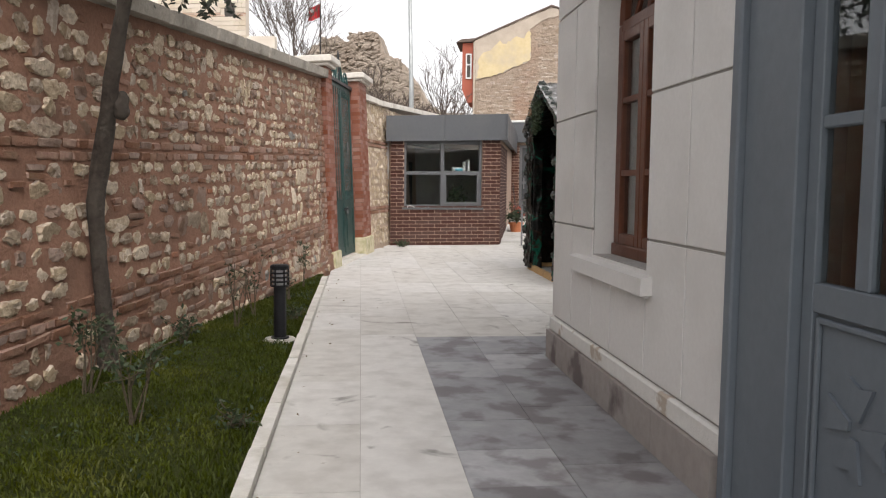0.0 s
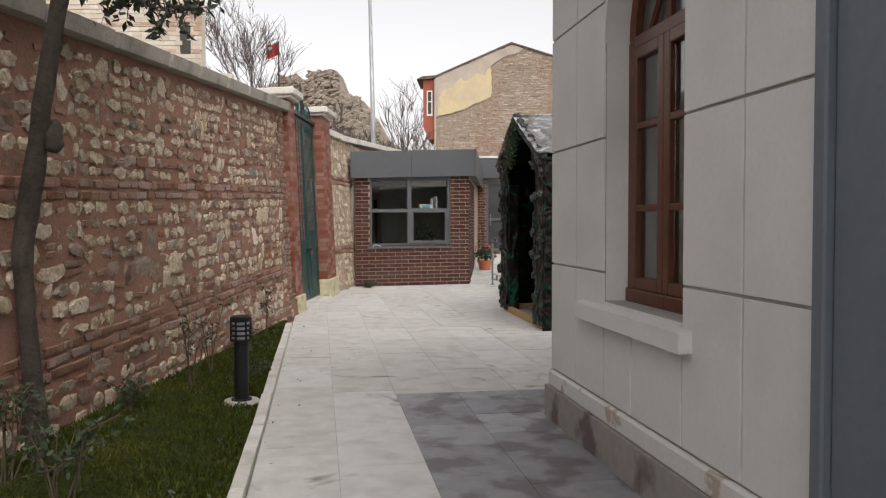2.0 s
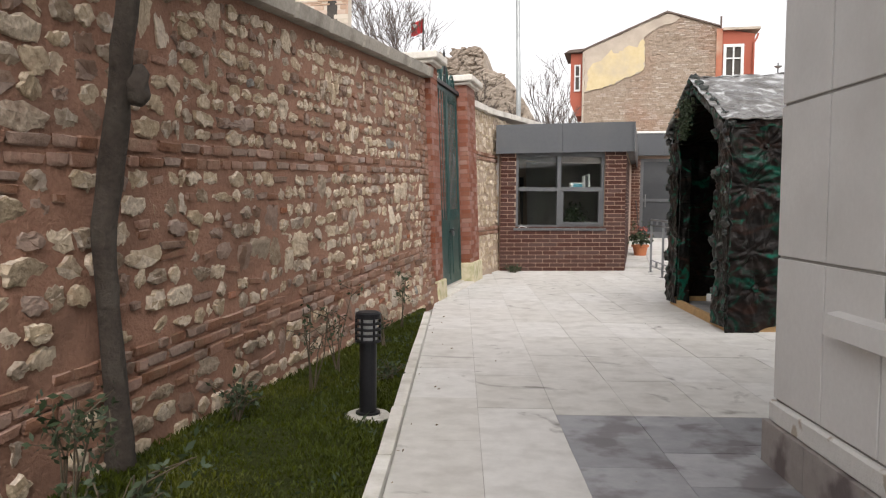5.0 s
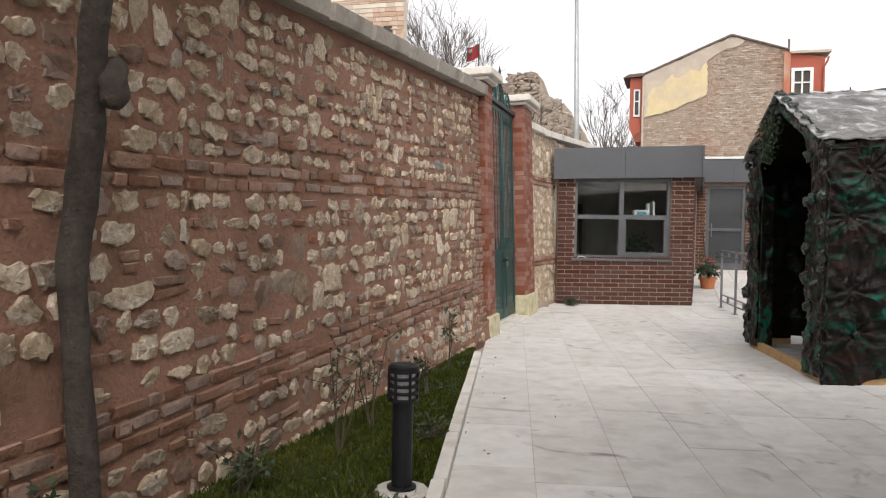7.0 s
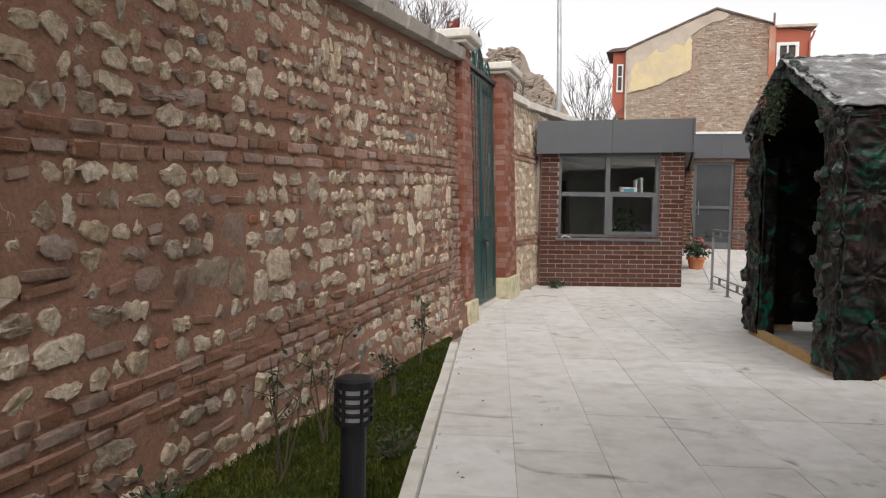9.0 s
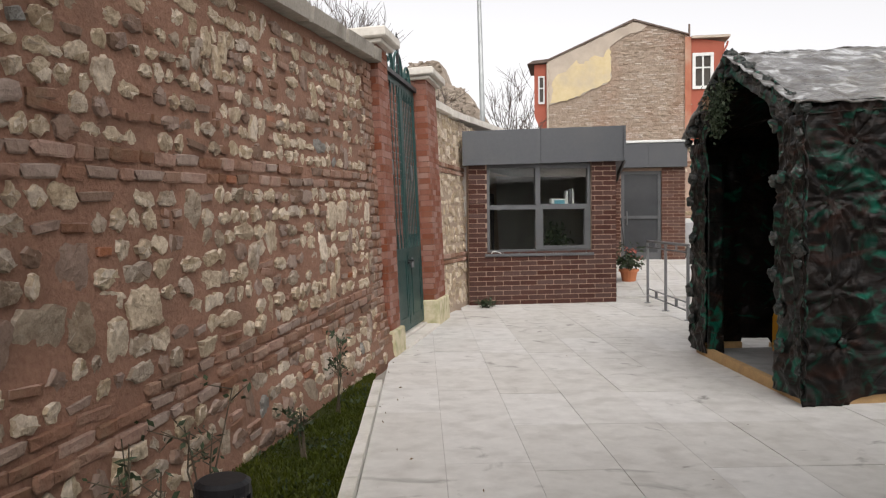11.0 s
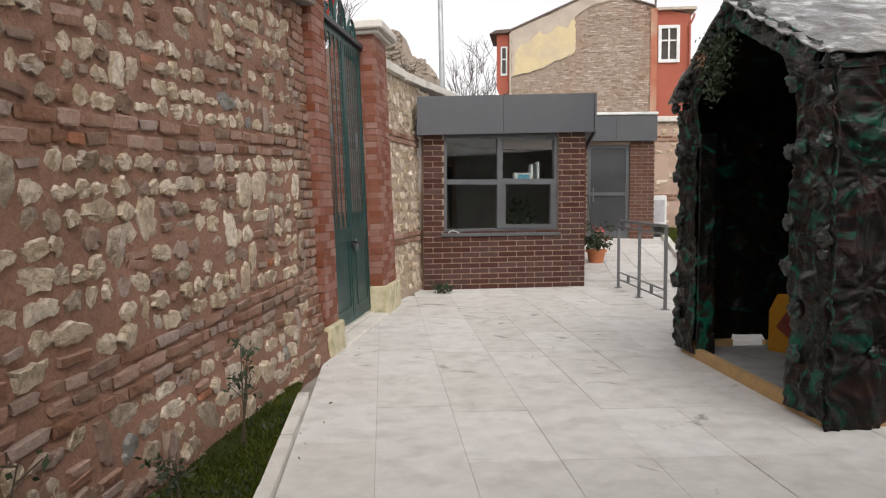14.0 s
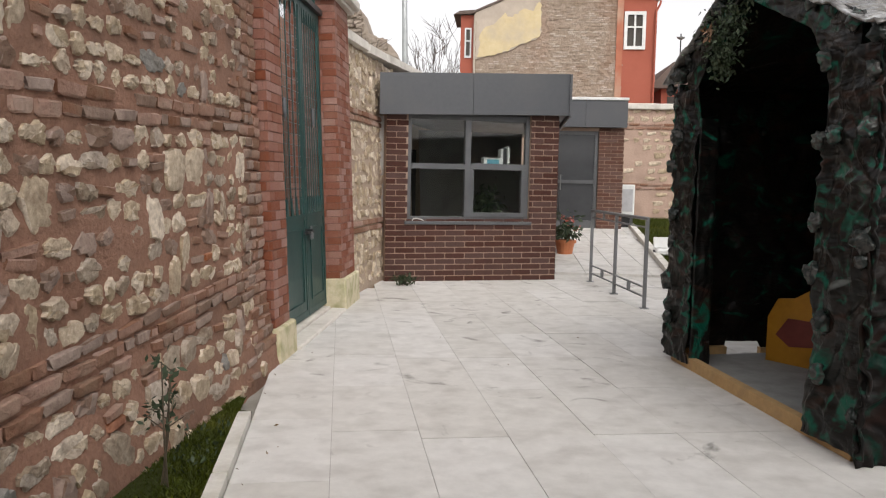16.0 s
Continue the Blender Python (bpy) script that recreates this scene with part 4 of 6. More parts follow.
    for a, b, c, dd in ((wl + 0.06, xm - 0.04, wb + 0.06, zm - 0.035), (xm + 0.04, wr - 0.06, wb + 0.06, zm - 0.03), (wl + 0.06, xm - 0.04, zm + 0.04, wt - 0.04), (xm + 0.04, wr - 0.06, zm + 0.055, wt - 0.04)):
        p = part("pane", boxes((a, 0.09, c, b, 0.098, dd)), M_GLASS, win)
        p.visible_shadow = False
    part("window_sill", boxes((wl - 0.04, -0.04, wb - 0.05, wr + 0.03, 0.1, wb - 0.002), bevel=0.006), M_ALU, e, "grey metal sill")
    # the room inside
    part("room", boxes((0.02, 2.9, 0.0, HUT_LEN + 0.5, 3.0, 2.27), (-0.1, 0.2, 0.0, 0.0, 2.9, 2.27), (0.0, 0.21, -0.04, HUT_LEN, 2.9, 0.0)), M_ROOM, e)


hut()

desk = empty("desk", HUT @ Matrix.Translation((1.1, 0.62, 0)), "dark desk inside the kiosk behind the window", "desk")
part("tabletop", boxes((-0.8, -0.3, 0.72, 0.8, 0.3, 0.76), bevel=0.006), M_DARKROOM, desk)
for sx in (-0.76, 0.7):
    part("leg", boxes((sx, -0.28, 0, sx + 0.05, 0.28, 0.72)), M_DARKROOM, desk)
cab = empty("cabinet", HUT @ Matrix.Translation((0.5, 2.4, 0)), "dark tall cabinet at the back of the kiosk", "cabinet")
part("body", boxes((-0.4, -0.2, 0, 0.4, 0.25, 1.9), bevel=0.01), M_DARKROOM, cab)
ink = empty("paper_box", HUT @ Matrix.Translation((1.58, 0.25, 0)), "pale blue and white box on a shelf in the window", "box")
part("body", boxes((-0.14, -0.07, 1.63, 0.14, 0.05, 1.74), bevel=0.006), M_WHITEPLASTIC, ink)
part("front_label", boxes((-0.09, -0.076, 1.64, 0.09, -0.071, 1.715)), M_BLUE, ink, "pale blue face")
shelf = empty("window_shelf", HUT @ Matrix.Translation((1.6, 0.25, 0)), "narrow shelf inside the kiosk window", "shelf")
part("board", boxes((-0.45, -0.09, 1.60, 0.45, 0.12, 1.628)), M_ALU, shelf)
for k in range(3):
    bk = empty("book", HUT @ Matrix.Translation((1.72 + 0.05 * k, 0.26, 1.628)), "pale upright folder on the window shelf", "folder", "folders on the shelf")
    part("spine", boxes((-0.018, -0.06, 0, 0.018, 0.07, 0.24 + 0.02 * k), bevel=0.003), M_WHITEPLASTIC if k != 1 else M_ALU, bk)

plant = empty("pot_plant", HUT @ Matrix.Translation((1.62, 0.5, 0.762)), "green leafy plant on the desk behind the window", "pot plant")
part("pot", lathe(bmesh.new(), [(0.06, 0), (0.08, 0.12), (0.09, 0.13)], 14), M_TERRA, plant)
prnd = random.Random(71)
bm = bmesh.new()
leaf_cloud(bm, [(prnd.gauss(0, 0.11), prnd.gauss(0, 0.09), 0.15 + abs(prnd.gauss(0.15, 0.14))) for _ in range(170)], 0.12, prnd)
part("leaves", bm, M_LEAF, plant)
catch = empty("hook", HUT @ Matrix.Translation((0.44, -0.01, 0.84)), "small pale bent wire hook on the kiosk sill", "hook")
part("wire", tube(bmesh.new(), [(-0.07, 0, 0.0), (-0.05, 0, 0.03), (0.0, 0, 0.035), (0.06, 0, 0.02), (0.09, 0, 0.0)], [0.008] * 5, 6), M_WHITEPLASTIC, catch)


# ---- the kiosk's wing, rear lawn and rear wall ----
def wing():
    e = empty("kiosk_wing", Matrix.Translation((2.78, 24.0, 0.30)), "brick wing with a grey glazed door and fascia", "wing")
    w = 1.86
    course = 2.38 / 29
    part("wall", boxes((1.29, -0.002, -0.3, w, 0.2, 2.38), (0, 0.012, 2.3, 1.29, 0.2, 2.38)), M_HUTJOINT, e)
    bond("brick", e, "wing_brick", M_HUTBRICK_L, Matrix.Translation((1.29, 0, 0)), w - 1.29, 2.38, course, 0.285, 0.013, 0.026, seed=6)
    for a, b in ((0, 0.95), (0.955, w + 0.03)):
        part("fascia_panel", boxes((a, -0.16, 2.38, b, -0.12, 2.98)), M_FASCIA, e)
    part("roof", boxes((0, -0.118, 2.40, w, 3.0, 2.94)), M_FASCIA, e)
    part("roof_edge", boxes((-0.01, -0.19, 2.985, w + 0.05, 0.1, 3.05), bevel=0.01), M_WHITEPLASTIC, e, "pale roof edge strip")
    d = part("door", boxes((0.3, 0.05, 0.0, 0.38, 0.12, 2.3), (1.2, 0.05, 0.0, 1.28, 0.12, 2.3), (0.38, 0.05, 2.22, 1.2, 0.12, 2.3), (0.38, 0.05, 1.1, 1.2, 0.12, 1.18), (0.38, 0.05, 0.0, 1.2, 0.12, 0.25)), M_ALU, e, "grey metal glazed door")
    part("pane", boxes((0.38, 0.08, 0.25, 1.2, 0.088, 1.1)), M_DOORPANE, d)
    part("pane", boxes((0.38, 0.08, 1.18, 1.2, 0.088, 2.22)), M_DOORPANE, d)
    part("door_handle", tube(bmesh.new(), [(0.44, 0.0, 0.95), (0.44, 0.0, 1.3)], [0.015, 0.015], 8), M_STEEL, d, "upright steel handle")
    part("wall", boxes((0.0, -0.002, -0.1, 0.29, 0.2, 2.299)), M_HUTJOINT, e)
    bond("brick", e, "wing_brick", M_HUTBRICK_L, Matrix.Identity(4), 0.29, 2.3, course, 0.285, 0.013, 0.026, seed=7)
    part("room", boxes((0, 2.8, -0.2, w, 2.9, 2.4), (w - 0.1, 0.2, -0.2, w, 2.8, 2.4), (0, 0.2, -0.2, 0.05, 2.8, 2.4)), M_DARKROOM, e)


wing()


def rear_garden():
    rnd = random.Random(31)
    k0, k1 = Vector((4.38, 17.2, 0)), Vector((4.95, 24.5, 0.34))
    e = empty("kerb_rear", Matrix.Identity(4), "white kerb along the rear lawn", "kerb", kind="structure")
    me = unit_block("kerb_block", M_KERB, bevel=0.03, jitter=0.012)
    n = 9
    for i in range(n):
        a, b = k0.lerp(k1, i / n), k0.lerp(k1, (i + 0.99) / n)
        c = (a + b) / 2
        piece("kerb_stone", me, Matrix.Translation((c.x, c.y, rise(c.y) + 0.06)) @ Matrix.Rotation(math.atan2(-(b.x - a.x), b.y - a.y), 4, "Z") @ Matrix.Rotation(0.05, 4, "X") @ Matrix.Diagonal((0.12, (b - a).length, 0.14, 1)), e)
    v, f = [], []
    ny = 14
    for j in range(ny + 1):
        y = 16.2 + 13.6 * j / ny
        for i in range(9):
            x0 = 4.42 + (y - 17.2) * 0.078
            x = x0 + (14 - x0) * i / 8
            v.append((x, y, rise(y) + 0.05 + 0.02 * noise.noise(Vector((x, y, 0)))))
    f = [(j * 9 + i, j * 9 + i + 1, (j + 1) * 9 + i + 1, (j + 1) * 9 + i) for j in range(ny) for i in range(8)]
    tagged(quads("rear_lawn", v, f, M_SOIL, None, True), "rear lawn soil behind the tent", "lawn", kind="structure")
    gv, gf = [], []
    for _ in range(26000):
        y = rnd.uniform(16.4, 29.6)
        x0 = 4.46 + (y - 17.2) * 0.078
        x = x0 + rnd.random() ** 1.6 * 4.5
        h = rnd.uniform(0.05, 0.10)
        a = rnd.uniform(0, 6.283)
        ca, sa = math.cos(a) * 0.007, math.sin(a) * 0.007
        lx, ly = rnd.uniform(-0.05, 0.05), rnd.uniform(-0.05, 0.05)
        z = rise(y) + 0.045
        o = len(gv)
        gv += [(x - ca, y - sa, z), (x + ca, y + sa, z), (x + lx, y + ly, z + h)]
        gf.append((o, o + 1, o + 2))
    tagged(quads("rear_grass", gv, gf, M_GRASS), "short green grass of the rear lawn", "grass", kind="stuff")
    # rear stone wall
    e = empty("wall_north", Matrix.Identity(4), "pale rubble boundary wall with brick bands and white coping", "wall", kind="structure")
    part("core", boxes((0.2, 30.02, -0.1, 16, 30.5, 3.66)), material("pale_mortar", (0.40, 0.275, 0.215), (0.50, 0.36, 0.28), None, 30, 1.6, 0.6, 0.95), e)
    kinds = [stone_mesh("fieldstone_%s" % k, 30 + i, M_STONE_PALE) for i, k in enumerate("mnopq")]
    br = unit_block("flat_brick_a", M_OLDBRICK, 0.1, 0.07)
    ps, pb = Pile(), Pile()
    z = 0.3
    i = 0
    while z < 3.6:
        band = i in (4, 5, 13, 14)
        h = 0.08 if band else rnd.uniform(0.16, 0.24)
        x = 3.2
        while x < 13:
            ln = rnd.uniform(0.2, 0.4) if band else h * rnd.uniform(1.2, 2.2)
            if band:
                pb.add(br, Matrix.Translation((x + ln / 2, 30.02, z + h / 2)) @ Matrix.Diagonal((ln, 0.06, h * 0.9, 1)))
            elif rnd.random() < 0.75:
                ps.add(rnd.choice(kinds), Matrix.Translation((x + ln / 2, 30.02, z + h / 2)) @ Matrix.Rotation(rnd.uniform(-0.15, 0.15), 4, "Y") @ Matrix.Diagonal((ln * rnd.uniform(0.6, 0.95), 0.06, h * rnd.uniform(0.5, 0.85), 1)))
            x += ln + 0.05
        z += h + 0.03
        i += 1
    ps.make("far_stones", M_STONE_PALE, e)
    pb.make("band_bricks", M_OLDBRICK, e)
    part("coping_slab", boxes((0.2, 29.9, 3.662, 16, 30.6, 3.84), bevel=0.02), M_CAPPALE, e)


rear_garden()

ac = empty("air_conditioner", Matrix.Translation((4.83, 24.9, 0.34)), "white outdoor air conditioning unit on a dark stand", "air conditioner")
part("body", boxes((-0.16, -0.3, 0.3, 0.2, 0.4, 1.06), bevel=0.02), M_WHITEPLASTIC, ac)
part("grille", boxes((-0.12, -0.315, 0.42, 0.15, -0.302, 0.95)), M_DIFFUSER, ac)
part("stand", boxes((-0.12, -0.2, 0.0, 0.14, 0.3, 0.3)), M_IRON, ac, "dark stand")

flood = empty("floodlight", Matrix.Translation((4.72, 19.6, 0.15)), "white boxy garden floodlight on the grass", "floodlight")
part("housing", boxes((-0.17, -0.16, 0.03, 0.17, 0.16, 0.14), bevel=0.03), M_WHITEPLASTIC, flood)
bm = boxes((-0.16, -0.02, 0.0, 0.16, 0.02, 0.2), bevel=0.008)
bmesh.ops.transform(bm, matrix=Matrix.Translation((0, 0.14, 0.14)) @ Matrix.Rotation(-0.35, 4, "X"), verts=bm.verts)
part("lid", bm, M_WHITEPLASTIC, flood)
part("bracket", boxes((-0.19, -0.03, 0.0, -0.175, 0.03, 0.12), (0.175, -0.03, 0.0, 0.19, 0.03, 0.12)), M_IRON, flood, "dark bracket")


def railing():
    p = [Vector((3.13, 16.93, 0)), Vector((3.29, 15.75, 0)), Vector((3.46, 14.6, 0))]
    e = empty("handrail", Matrix.Identity(4), "grey steel handrail beside the ramp", "railing")
    for q in p:
        part("post", boxes((q.x - 0.02, q.y - 0.02, 0.0, q.x + 0.02, q.y + 0.02, 1.0)), M_STEEL, e)
        part("base_plate", boxes((q.x - 0.05, q.y - 0.05, 0.0, q.x + 0.05, q.y + 0.05, 0.008)), M_STEEL, e)

    def bar(a, b, z, r):
        return tube(bmesh.new(), [(a.x, a.y, z), (b.x, b.y, z)], [r, r], 8)

    ext = p[0] + (p[0] - p[2]).normalized() * 0.05
    part("top_rail", bar(ext, p[2] - (p[0] - p[2]).normalized() * 0.04, 1.02, 0.02), M_STEEL, e)
    part("rail", bar(p[0], p[2], 0.92, 0.011), M_STEEL, e)
    part("rail", bar(p[0], p[2], 0.24, 0.012), M_STEEL, e)
    part("rail", bar(p[0], p[2], 0.13, 0.012), M_STEEL, e)
    for a, b in ((p[0], p[1]), (p[1], p[2])):
        m = (a + b) / 2
        part("spacer", boxes((m.x - 0.02, m.y - 0.02, 0.13, m.x + 0.02, m.y + 0.02, 0.24)), M_STEEL, e)
        part("spacer", boxes((m.x - 0.015, m.y - 0.015, 0.92, m.x + 0.015, m.y + 0.015, 1.02)), M_STEEL, e)


railing()


def flower_pot():
    rnd = random.Random(3)
    e = empty("flower_pot", Matrix.Translation((3.0, 19.75, rise(19.75) + 0.03)), "terracotta pot with a red-flowering green plant", "pot plant")
    part("pot", lathe(bmesh.new(), [(0.13, 0), (0.17, 0.2), (0.2, 0.2), (0.2, 0.25), (0.17, 0.25), (0.16, 0.22)], 18), M_TERRA, e, smooth=False)
    bm = bmesh.new()
    leaf_cloud(bm, [(rnd.gauss(0, 0.15), rnd.gauss(0, 0.15), 0.3 + abs(rnd.gauss(0, 0.18))) for _ in range(260)], 0.11, rnd)
    part("leaves", bm, M_LEAF, e)
    bm = bmesh.new()
    for _ in range(7):
        c = (rnd.gauss(0.05, 0.17), rnd.gauss(0, 0.15), 0.42 + rnd.random() * 0.22)
        leaf_cloud(bm, [(c[0] + rnd.gauss(0, 0.02), c[1] + rnd.gauss(0, 0.02), c[2] + rnd.gauss(0, 0.02)) for _ in range(14)], 0.05, rnd)
    part("blossoms", bm, M_FLOWER, e, "red blossoms")


flower_pot()

# dark bicycle-like item with a handle, simplified to a stick and a block
bike = empty("broom", Matrix.Translation((2.92, 20.7, rise(20.7))), "dark bicycle-like item by the kiosk wall, a stick and block", "broom")
part("stick", tube(bmesh.new(), [(0.12, 0, 0.05), (-0.02, 0.1, 1.25)], [0.014, 0.012], 8), M_IRON, bike)
part("head", boxes((0.0, -0.16, 0.0, 0.2, 0.1, 0.12), bevel=0.02), M_DARKROOM, bike)


# ---- white house ----
# set low so that the unseen eave darkens the upper wall
HOUSE_TOP = 3.5


def house():
    e = empty("wall_house", PAV, "white rendered house wall scored into blocks, stone plinth", "wall", kind="structure")
    end = -3.0
    wl, wr, wb, wt = -2.0, -1.02, 0.9, 2.35
    th = 0.45

    def slab(name, v0, v1, z0, z1, mat=M_WHITE, u0=0.0, u1=th, bevel=0.0):
        return part(name, boxes((u0, v0, z0, u1, v1, z1), bevel=bevel), mat, e)

    g = 0.007
    zs = [0.33, 1.06, 1.82, 2.58, 3.34, HOUSE_TOP - 0.002]
    # backing wall in pieces round the opening
    slab("backing", wr, 0 - 0.02, 0.0, HOUSE_TOP, M_GROOVE, 0.012, th)
    slab("backing", end, wl, 0.0, HOUSE_TOP, M_GROOVE, 0.012, th)
    slab("backing", wl, wr, 0.0, wb, M_GROOVE, 0.012, th)
    # scored blocks
    def block(v0, v1, z0, z1):
        slab("render_block", v0 + g, v1 - g, z0 + g, z1 - g, bevel=0.003, u1=0.013)

    for i in range(5):
        z0, z1 = zs[i], zs[i + 1]
        block(-0.53, -0.0, z0, z1)
        block(end, -2.51, z0, z1)
        if i == 0:
            for a, b in ((-1.02, -0.53), (-1.42, -1.02), (-2.0, -1.42), (-2.51, -2.0)):
                block(a, b, z0, min(z1, 0.9) if -2.1 < (a + b) / 2 < -1.0 else z1)
        else:
            block(wr, -0.53, z0, z1)
            block(-2.51, wl, z0, z1)
    # arch filling above the opening
    ra = (wr - wl) / 2
    cm = (wr + wl) / 2
    bm = bmesh.new()
    pts = [(wl, wt)] + [(cm - ra * math.cos(t), wt + 1.15 * ra * math.sin(t)) for t in [math.pi * k / 16 for k in range(1, 16)]] + [(wr, wt), (wr, HOUSE_TOP), (wl, HOUSE_TOP)]
    outline(bm, pts, -th, -0.001)
    bmesh.ops.transform(bm, matrix=Matrix.Rotation(radians(90), 4, "Z"), verts=bm.verts)
    part("arch_wall", bm, M_WHITE, e)
    slab("reveal", wr - 0.004, wr + 0.002, wb, wt, M_WHITE, 0.014, th)
    slab("reveal", wl - 0.002, wl + 0.004, wb, wt, M_WHITE, 0.014, th)
    # corner return, ledge and plinth
    slab("end_wall", -0.02, 0.0, 0.33, HOUSE_TOP, M_WHITE, 0.016, 4.0)
    part("ledge", boxes((-0.022, end, 0.215, 0.02, -0.0, 0.325), bevel=0.012), M_LEDGE, e, "worn white ledge with flaking paint")
    part("ledge", boxes((0.024, -0.002, 0.215, 4.0, 0.02, 0.325), bevel=0.012), M_LEDGE, e)
    v = 0.0
    for w in (0.5, 0.55, 0.62, 0.6, 0.68):
        piece("plinth_stone", unit_block("plinth_block", M_PLINTH, 0.004), Matrix.Translation((0.0, v - w / 2 + 0.03, 0.1)) @ Matrix.Diagonal((0.08, w - 0.004, 0.23, 1)), e)
        v -= w
    part("plinth_return", boxes((0.042, 0.0, -0.02, 4.0, 0.03, 0.213)), M_PLINTH, e)
    # sill
    bm = bmesh.new()
    outline(bm, [(-0.065, 0.772), (-0.06, 0.862), (0.135, 0.898), (0.135, 0.772)], wl - 0.1, wr + 0.35)
    box(bm, -0.03, wl - 0.06, 0.752, 0.02, wr + 0.3, 0.771, 0.008)
    part("window_sill", bm, M_WHITE, e, "white moulded stone sill")
    # roof that closes it; its unseen wide eave is added to shade the wall
    part("back_wall", boxes((4.0, -9, 0, 4.3, 0.0, HOUSE_TOP), (0.3, -9.3, 0, 4.3, -9.0, HOUSE_TOP), (-0.95, -9.2, HOUSE_TOP + 0.002, 4.5, 0.8, HOUSE_TOP + 0.2)), M_WHITE, e)
    part("near_wall", boxes((0.0, -9.0, 0.0, th, -4.75, HOUSE_TOP), (0.0, -4.75, 2.75, th, end - 0.002, HOUSE_TOP)), M_WHITE, e)
    # window
    w = empty("window_1", PAV, "red-brown varnished wooden arched casement window", "window", kind="structure")
    u0, u1 = 0.14, 0.21
    fr = boxes((u0, wl + 0.004, wb, u1, wl + 0.075, wt), (u0, wr - 0.075, wb, u1, wr - 0.004, wt), (u0 - 0.02, wl + 0.02, wb, u1, wr - 0.02, wb + 0.075), (u0, wl + 0.075, wt - 0.05, u1, wr - 0.075, wt + 0.02), bevel=0.006)
    arc = [(u0 + 0.03, cm - (ra - 0.04) * math.cos(t), wt + 1.15 * (ra - 0.03) * math.sin(t)) for t in [math.pi * k / 16 for k in range(17)]]
    tube(fr, arc, [0.04] * 17, 6)
    part("window_frame", fr, M_WOOD, w)
    for a, b in ((wl + 0.075, cm - 0.003), (cm + 0.003, wr - 0.075)):
        s = boxes((u0 - 0.012, a, wb + 0.075, u1 - 0.02, a + 0.065, wt - 0.05), (u0 - 0.012, b - 0.065, wb + 0.075, u1 - 0.02, b, wt - 0.05), (u0 - 0.012, a + 0.065, wb + 0.075, u1 - 0.02, b - 0.065, wb + 0.14), (u0 - 0.012, a + 0.065, wt - 0.115, u1 - 0.02, b - 0.065, wt - 0.05), bevel=0.006)
        sash = part("sash", s, M_WOOD, w)
        for z in (1.42, 1.87):
            part("glazing_bar", boxes((u0 - 0.008, a + 0.065, z - 0.018, u1 - 0.03, b - 0.065, z + 0.018), bevel=0.004), M_WOOD, sash)
        for z0, z1 in ((wb + 0.14, 1.40), (1.44, 1.85), (1.89, wt - 0.115)):
            part("pane", boxes((u0 + 0.02, a + 0.065, z0, u0 + 0.025, b - 0.065, z1)), M_GLASS, sash).visible_shadow = False
    part("fanlight_bar", tube(bmesh.new(), [(u0 + 0.03, cm, wt), (u0 + 0.03, cm, wt + 1.1 * ra)], [0.025, 0.025], 6), M_WOOD, w)
    part("fanlight_bar", tube(bmesh.new(), [(u0 + 0.03, cm - 0.24, wt + 0.02), (u0 + 0.03, cm, wt + 0.34), (u0 + 0.03, cm + 0.24, wt + 0.02)], [0.02] * 3, 6), M_WOOD, w)
    part("pane", boxes((u0 + 0.045, wl + 0.05, wt, u0 + 0.05, wr - 0.05, wt + 1.05 * ra)), M_GLASS, w).visible_shadow = False
    cur = bmesh.new()
    n = 40
    a = [cur.verts.new((0.33 + 0.02 * math.sin(k * 1.3), wl + 0.02 + (wr - wl - 0.04) * k / n, 0.9)) for k in range(n + 1)]
    b = [cur.verts.new((0.33 + 0.02 * math.sin(k * 1.3), wl + 0.02 + (wr - wl - 0.04) * k / n, 2.9)) for k in range(n + 1)]
    for k in range(n):
        cur.faces.new((a[k], a[k + 1], b[k + 1], b[k]))
    tagged(finish(cur, "curtain", M_CURTAIN), "pale drawn curtain behind the window", "curtain").matrix_world = PAV
    # dark sheet in place of the unlit room behind the curtain
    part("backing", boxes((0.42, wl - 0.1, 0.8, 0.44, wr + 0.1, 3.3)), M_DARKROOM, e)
    # door case and door
    d = empty("door_1", PAV, "blue-grey painted panelled door with small panes", "door", kind="structure")
    part("door_frame", boxes((-0.05, -3.07, 0, 0.1, -3.004, 2.74), bevel=0.008), M_BLUEGREY, d)
    part("door_frame", boxes((-0.02, -3.442, 0, 0.12, -3.074, 2.74), bevel=0.006), M_BLUEGREY, d)
    part("door_frame", boxes((-0.03, -4.75, 2.6, 0.12, -3.446, 2.74)), M_BLUEGREY, d)
    for right in (-3.45, -4.10):
        stile = [(0.02, right - w1, 0.02, 0.07, right - w0, 2.59) for w0, w1 in ((0.0, 0.066), (0.564, 0.63))]
        cross = [(0.021, right - 0.564, z0, 0.069, right - 0.066, z1) for z0, z1 in ((0.02, 0.2), (0.92, 1.02), (2.5, 2.59))]
        leaf = part("leaf", boxes(*stile, *cross, bevel=0.004), M_BLUEGREY, d)
        bars = [(0.024, right - 0.352, 1.02, 0.064, right - 0.278, 2.5)]
        bars += [(0.026, right - a1, z - 0.022, 0.062, right - a0, z + 0.022) for z in (1.555, 2.09) for a0, a1 in ((0.066, 0.278), (0.352, 0.564))]
        part("glazing_bar", boxes(*bars, bevel=0.006), M_BLUEGREY, leaf)
        for a0, a1 in ((0.066, 0.278), (0.352, 0.564)):
            for z0, z1 in ((1.02, 1.533), (1.577, 2.068), (2.112, 2.5)):
                part("pane", boxes((0.044, right - a1, z0, 0.048, right - a0, z1)), M_GLASS, leaf).visible_shadow = False
